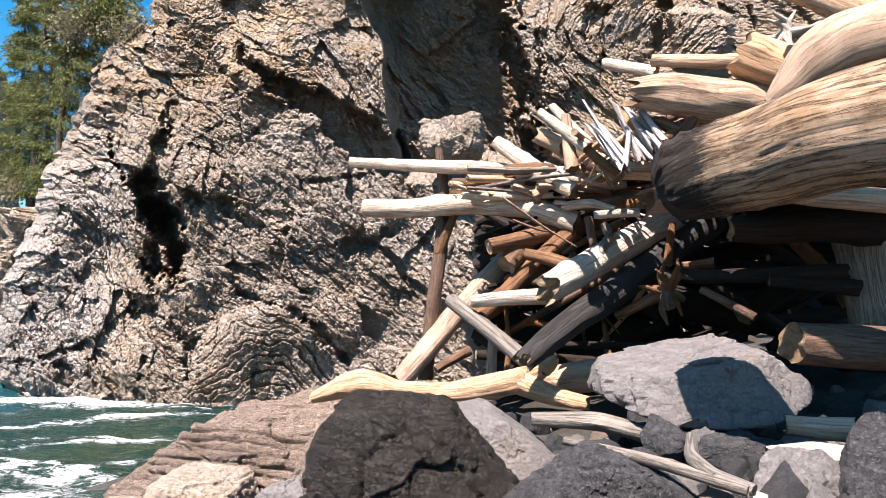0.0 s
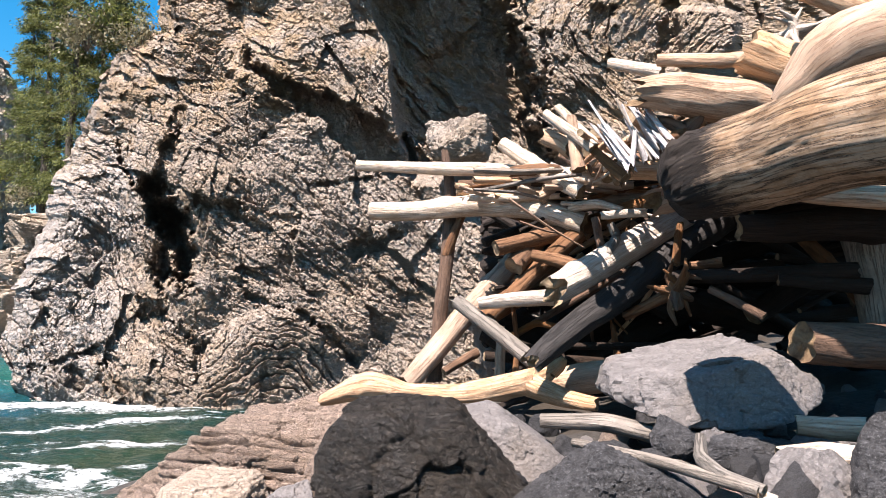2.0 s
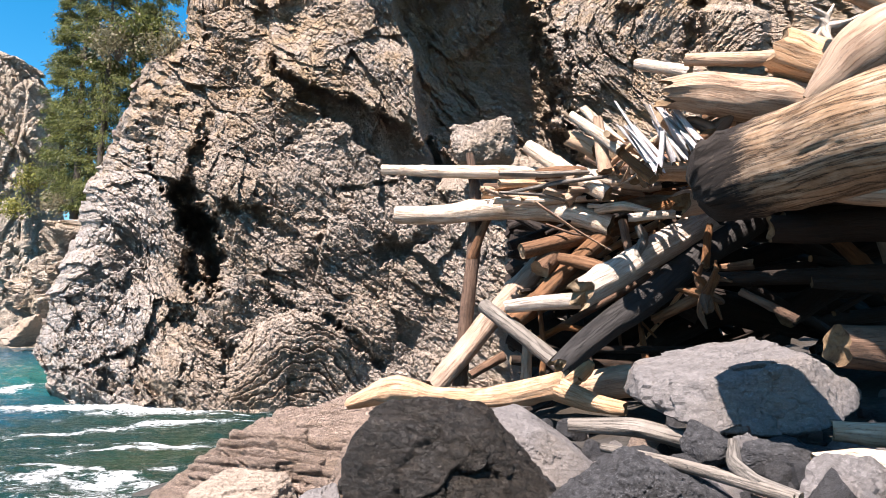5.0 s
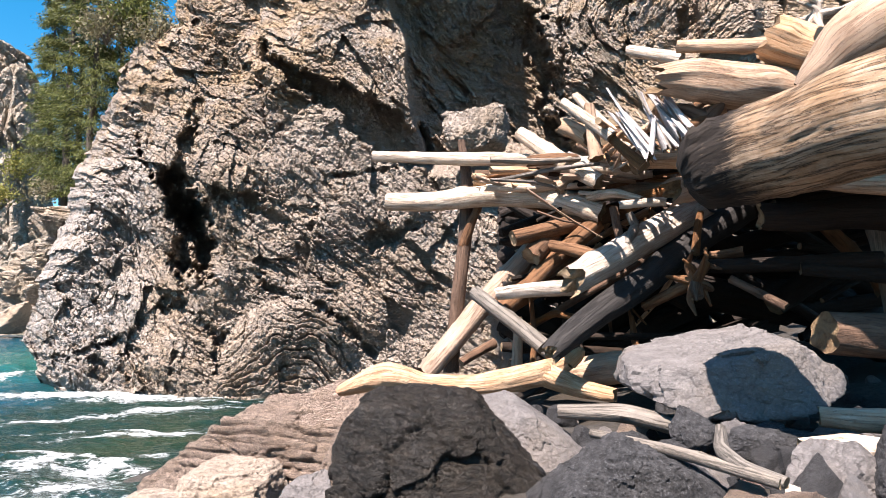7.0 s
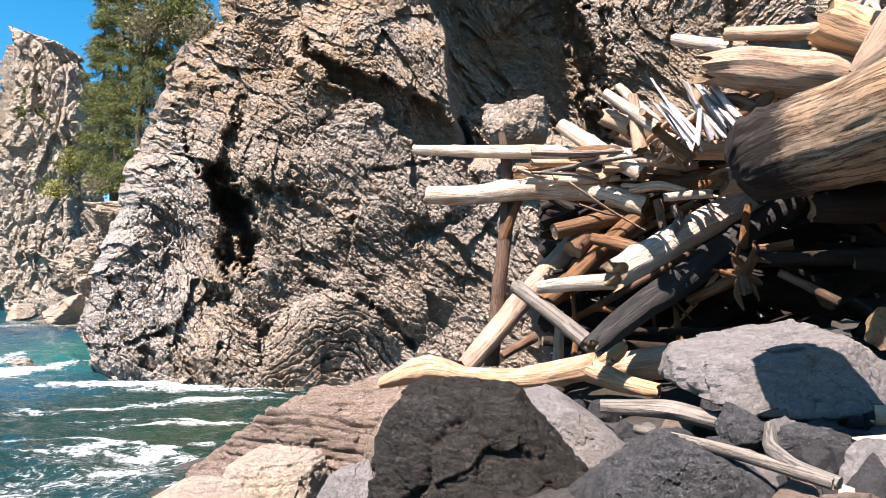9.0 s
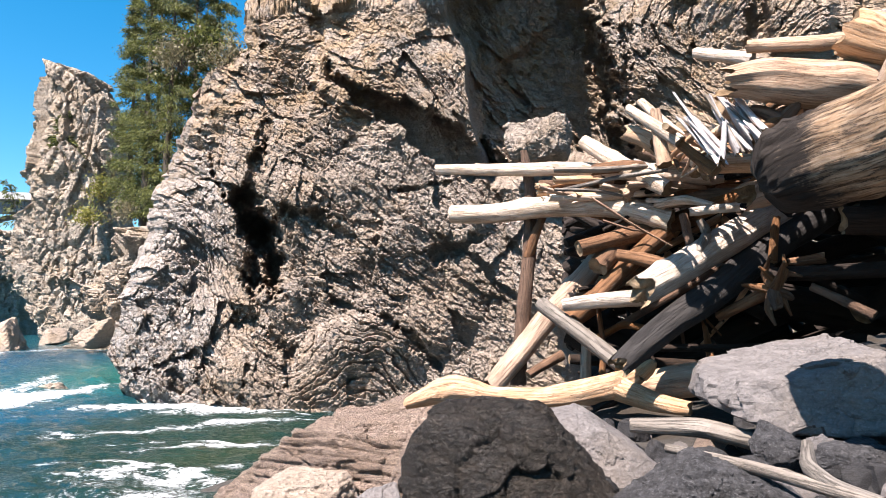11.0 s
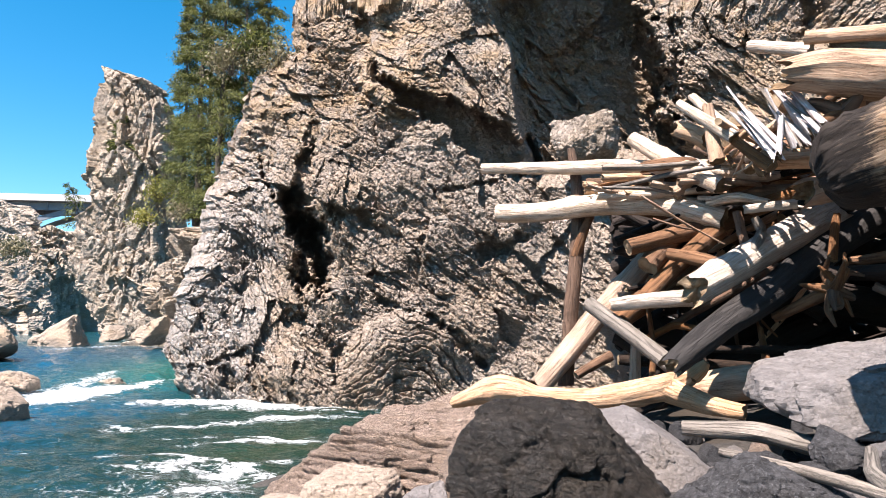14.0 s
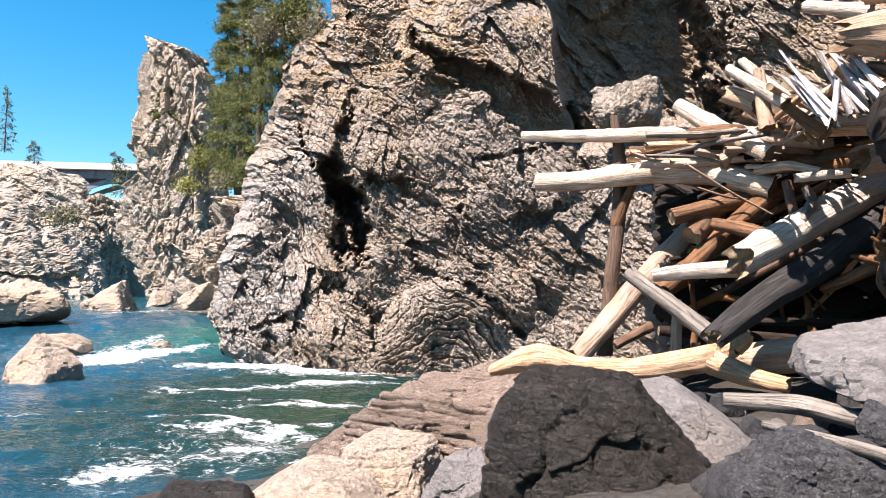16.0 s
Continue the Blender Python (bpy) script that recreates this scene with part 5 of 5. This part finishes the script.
r = random.Random(5)
for k in range(44):
    x, y, z = r.uniform(0.15, 1.9), r.uniform(6.55, 7.35), r.uniform(3.18, 3.52)
    a, e, ln, w = r.uniform(-0.5, 0.45), r.uniform(-0.14, 0.10), r.uniform(0.22, 0.7), r.choice((0.016, 0.022, 0.03, 0.04, 0.055))
    dx, dy, dz = math.cos(a) * ln, math.sin(a) * ln, math.sin(e) * ln
    left = max(x - dx, 0.02 + 0.3 * (3.5 - z))
    log([(left, y - dy, z - dz, w), (x + 0.05, y, z + r.uniform(-0.03, 0.03), w * 1.1), (x + dx, y + dy, z + dz, w * 0.7)], r.choice((GOLD_WOOD, BROWN_WOOD, GOLD_WOOD, GREY_WOOD, PALE_WOOD)), "slender driftwood stick layered under the top poles", PALE_END, "driftwood_stick", 1200 + k, "sticks jammed in the pile", knots=1, segs=10, jag=0.5)
for k in range(60):
    y = r.uniform(7.0, 7.9)
    x = y * r.uniform(0.11, 0.28)
    z = r.uniform(1.6, 3.0) if x > 1.1 else r.uniform(2.2, 2.9)
    a, e, ln, w = r.uniform(0.2, 2.9), r.uniform(-0.9, 1.2), r.uniform(0.15, 0.55), r.choice((0.012, 0.018, 0.026, 0.04))
    dx, dy, dz = math.cos(a) * math.cos(e) * ln, math.sin(a) * math.cos(e) * ln, math.sin(e) * ln
    # some twigs take the wood whose colour is darkened for shade
    log([(x - dx, y - dy, z - dz, w), (x + r.uniform(-0.05, 0.05), y, z, w), (x + dx, y + dy, z + dz, w * 0.6)], r.choice((BROWN_WOOD, GOLD_WOOD, BROWN_WOOD, SHADE_WOOD)), "thin brown driftwood twig wedged inside the pile", PALE_END, "driftwood_twig", 1300 + k, "sticks jammed in the pile", knots=1, segs=9, jag=0.5)

# ---- sticks and stones on the shore ----
SHORE = "driftwood on the shore"
log([(0.688, 3.785, 1.297, 0.025), (1.051, 3.436, 1.268, 0.031), (1.366, 3.038, 1.226, 0.030)], GREY_WOOD, "long slender tan driftwood stick on the stones", PALE_END, "driftwood_stick", 51, SHORE)
log([(1.237, 3.372, 1.406, 0.025), (1.200, 3.281, 1.316, 0.038), (1.263, 3.186, 1.259, 0.034), (1.391, 3.038, 1.226, 0.028)], GREY_WOOD, "crooked driftwood stick on the stones", PALE_END, "driftwood_stick", 52, SHORE)
log([(2.071, 4.082, 1.345, 0.058), (2.386, 3.931, 1.340, 0.072)], GOLD_WOOD, "orange-brown broken driftwood log", PALE_END, seed=53, group=SHORE)
log([(0.633, 4.793, 1.257, 0.068), (1.089, 4.693, 1.253, 0.094), (1.452, 4.549, 1.190, 0.076)], GREY_WOOD, "flat grey weathered driftwood slab", PALE_END, seed=54, group=SHORE, flatten=0.7)
log([(1.718, 3.587, 1.269, 0.054), (1.934, 3.534, 1.296, 0.082), (2.106, 3.434, 1.284, 0.068)], PALE_WOOD, "pale flat driftwood slab on the stones", PALE_END, seed=55, group=SHORE, flatten=0.8)
log([(2.074, 3.381, 1.314, 0.062), (2.229, 3.281, 1.310, 0.071)], PALE_WOOD, "short pale driftwood stub", PALE_END, seed=56, group=SHORE)
log([(1.462, 3.196, 1.155, 0.032), (1.605, 3.049, 1.110, 0.035)], PALE_WOOD, "short pale driftwood stick", PALE_END, "driftwood_stick", 57, SHORE)
faceted((1.80, 3.30, 1.12), loose_faces(61), 61, GREY_ROCK, "light grey angular stone on the shore", name="stone", size=(0.36, 0.30, 0.28), detail=5, edge=30, cell=0.15, chip=0.012, crack=0.006, fine=0.004)
faceted((1.47, 4.29, 1.17), loose_faces(62), 62, SLATE, "blue-grey angular stone on the shore", name="stone", size=(0.24, 0.20, 0.13), detail=5, edge=30, cell=0.1, chip=0.012, crack=0.006, fine=0.004)
faceted((1.82, 4.19, 1.17), loose_faces(63), 63, SLATE, "blue-grey angular stone on the shore", name="stone", size=(0.38, 0.28, 0.16), detail=5, edge=30, cell=0.12, chip=0.012, crack=0.006, fine=0.004)
faceted((1.99, 3.09, 1.16), loose_faces(64), 64, SLATE, "dark grey angular stone on the shore", name="stone", size=(0.24, 0.22, 0.20), detail=5, edge=30, cell=0.1, chip=0.012, crack=0.006, fine=0.004)

r = random.Random(7)
bases = [part("stone", faceted_mesh("stone", loose_faces(200 + k), 200 + k, detail=4, edge=26, rough=0.05, cell=0.8, chip=0.05, crack=0.03, fine=0.02), (SLATE, SLATE, GREY_ROCK, TAN_ROCK, SLATE, GREY_ROCK)[k]) for k in range(6)]
for k, b in enumerate(bases):
    tagged(b, ("dark grey angular stone lying on the shore", "blue-grey angular stone lying on the shore", "grey rounded angular stone lying on the shore", "tan angular stone lying on the shore", "dark blue-grey angular stone lying on the shore", "pale grey angular stone lying on the shore")[k], "stone", "loose stones of the shore")
for k in range(260):
    x, y = (r.uniform(0.2, 4.6), r.uniform(2.7, 6.6)) if k < 130 else (r.uniform(0.7, 3.0), r.uniform(2.9, 4.7))
    s = r.choice((0.06, 0.08, 0.1, 0.13, 0.17) if k < 130 else (0.05, 0.07, 0.1, 0.14, 0.2))
    z = float(ground_height(np.array([x]), np.array([y]))[0])
    b = bases[k % 6]
    m = pose(x, y, z + 0.25 * s, r.uniform(-25, 25), r.uniform(-25, 25), r.uniform(0, 360)) @ Matrix.Scale(s, 4)
    o = b if k < 6 else copy_thing(b, m)
    o.matrix_world = m

# inner logs of the pile, below its top
def pile_top(x, y):
    return 2 + y * float(np.interp(x / y, (0.0, 0.16, 0.27, 0.36, 0.42, 0.56, 0.7), (0.185, 0.215, 0.265, 0.29, 0.36, 0.41, 0.44)))


JAM = "sticks jammed in the pile"
deep_sticks = []
for k in range(230):
    y = r.uniform(6.6, 10.8)
    x = r.uniform(0.06, 0.72) * y
    top = pile_top(x, y) - 0.18
    z = 0.8 + (top - 0.8) * r.random() ** 0.7
    a, e, ln = r.uniform(-0.6, 0.6), r.uniform(-0.5, 0.6), r.uniform(0.4, 1.5)
    w = r.choice((0.02, 0.03, 0.04, 0.06, 0.09, 0.13)) if y < 7.6 else r.choice((0.06, 0.09, 0.13, 0.18))
    pts = []
    for sgn in (-1, 1):
        px_, py_ = x + sgn * math.cos(a) * math.cos(e) * ln, y + sgn * 0.6 * math.sin(a) * ln
        pts.append((max(px_, 0.05 * py_), py_, min(max(0.75, z + sgn * math.sin(e) * ln), pile_top(max(px_, 0.1), py_) - 0.18), w * (1 + 0.1 * sgn)))
    # deeper or farther right the wood colour itself stands for shade
    made = log(pts, (r.choice((BROWN_WOOD, BROWN_WOOD, SHADE_WOOD)) if y < 7.2 and x < 1.3 else SHADE_WOOD), "weathered driftwood stick jammed in the pile", PALE_END, "driftwood_stick", 300 + k, JAM, knots=1, segs=12)
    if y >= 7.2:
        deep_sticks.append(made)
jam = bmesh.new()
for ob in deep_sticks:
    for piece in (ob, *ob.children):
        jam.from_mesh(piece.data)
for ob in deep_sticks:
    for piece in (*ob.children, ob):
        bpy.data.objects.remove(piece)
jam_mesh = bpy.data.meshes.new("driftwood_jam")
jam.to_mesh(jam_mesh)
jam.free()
tagged(part("driftwood_jam", jam_mesh, SHADE_WOOD), "tangle of driftwood deep in the pile, coloured as in shade", "driftwood", kind="stuff")
for k in range(110):
    y = r.uniform(6.3, 8.4)
    x = r.uniform(0.12, 0.62) * y
    z = pile_top(x, y) - r.uniform(0.08, 0.6)
    a, e, ln = r.uniform(-1.2, 1.2), r.uniform(-0.7, 0.5), r.uniform(0.2, 0.6)
    w = r.choice((0.012, 0.02, 0.03, 0.045, 0.07))
    dx, dy, dz = math.cos(a) * math.cos(e) * ln, math.sin(a) * math.cos(e) * ln, math.sin(e) * ln
    log([(max(x - dx, 0.06 * y), y - dy, z - dz, w * 1.2), (x + r.uniform(-0.06, 0.06), y, z + r.uniform(-0.06, 0.06), w), (x + dx, y + dy, min(z + dz, pile_top(x + dx, y + dy) + 0.1), w * 0.5)], r.choice((PALE_WOOD, GREY_WOOD, GOLD_WOOD, GOLD_WOOD, BROWN_WOOD, BROWN_WOOD)), "broken driftwood stick on top of the pile", PALE_END, "driftwood_stick", 800 + k, JAM, knots=1, segs=10)
for k in range(85):
    y = r.uniform(5.25, 6.6)
    u = r.uniform(0.20, 0.40)
    x, z = u * y, 2 + y * r.uniform(0.215, float(np.interp(u, (0.2, 0.3, 0.4), (0.25, 0.29, 0.30))))
    a, e, ln = r.uniform(0.5, 2.4), r.uniform(-0.5, 0.7), r.uniform(0.12, 0.42)
    w = r.choice((0.01, 0.016, 0.024, 0.035, 0.055))
    dx, dy, dz = math.cos(a) * math.cos(e) * ln, math.sin(a) * math.cos(e) * ln, math.sin(e) * ln
    log([(x - dx, y - dy, z - dz, w * 1.2), (x + r.uniform(-0.05, 0.05), y, z + r.uniform(-0.05, 0.05), w), (x + dx, y + dy, z + dz, w * 0.45)], r.choice((PALE_WOOD, GOLD_WOOD, BROWN_WOOD, BROWN_WOOD, GOLD_WOOD)), "broken driftwood stick on top of the pile", PALE_END, "driftwood_stick", 1000 + k, JAM, knots=1, segs=10)
# hidden cover of shade-coloured logs, added to keep sun out of the pile
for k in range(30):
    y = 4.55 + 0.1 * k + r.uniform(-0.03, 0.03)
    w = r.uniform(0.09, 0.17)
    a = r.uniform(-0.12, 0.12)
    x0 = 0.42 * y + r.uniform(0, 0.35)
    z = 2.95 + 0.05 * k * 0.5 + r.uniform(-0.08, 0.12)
    log([(x0, y - 0.2 * a, z, w), (x0 + 3.4, y + 3.4 * a, z + r.uniform(-0.1, 0.3), w * 1.1)], SHADE_WOOD, "dark driftwood log added as cover to shade the pile", BROWN_END, seed=600 + k, group=JAM, segs=14)
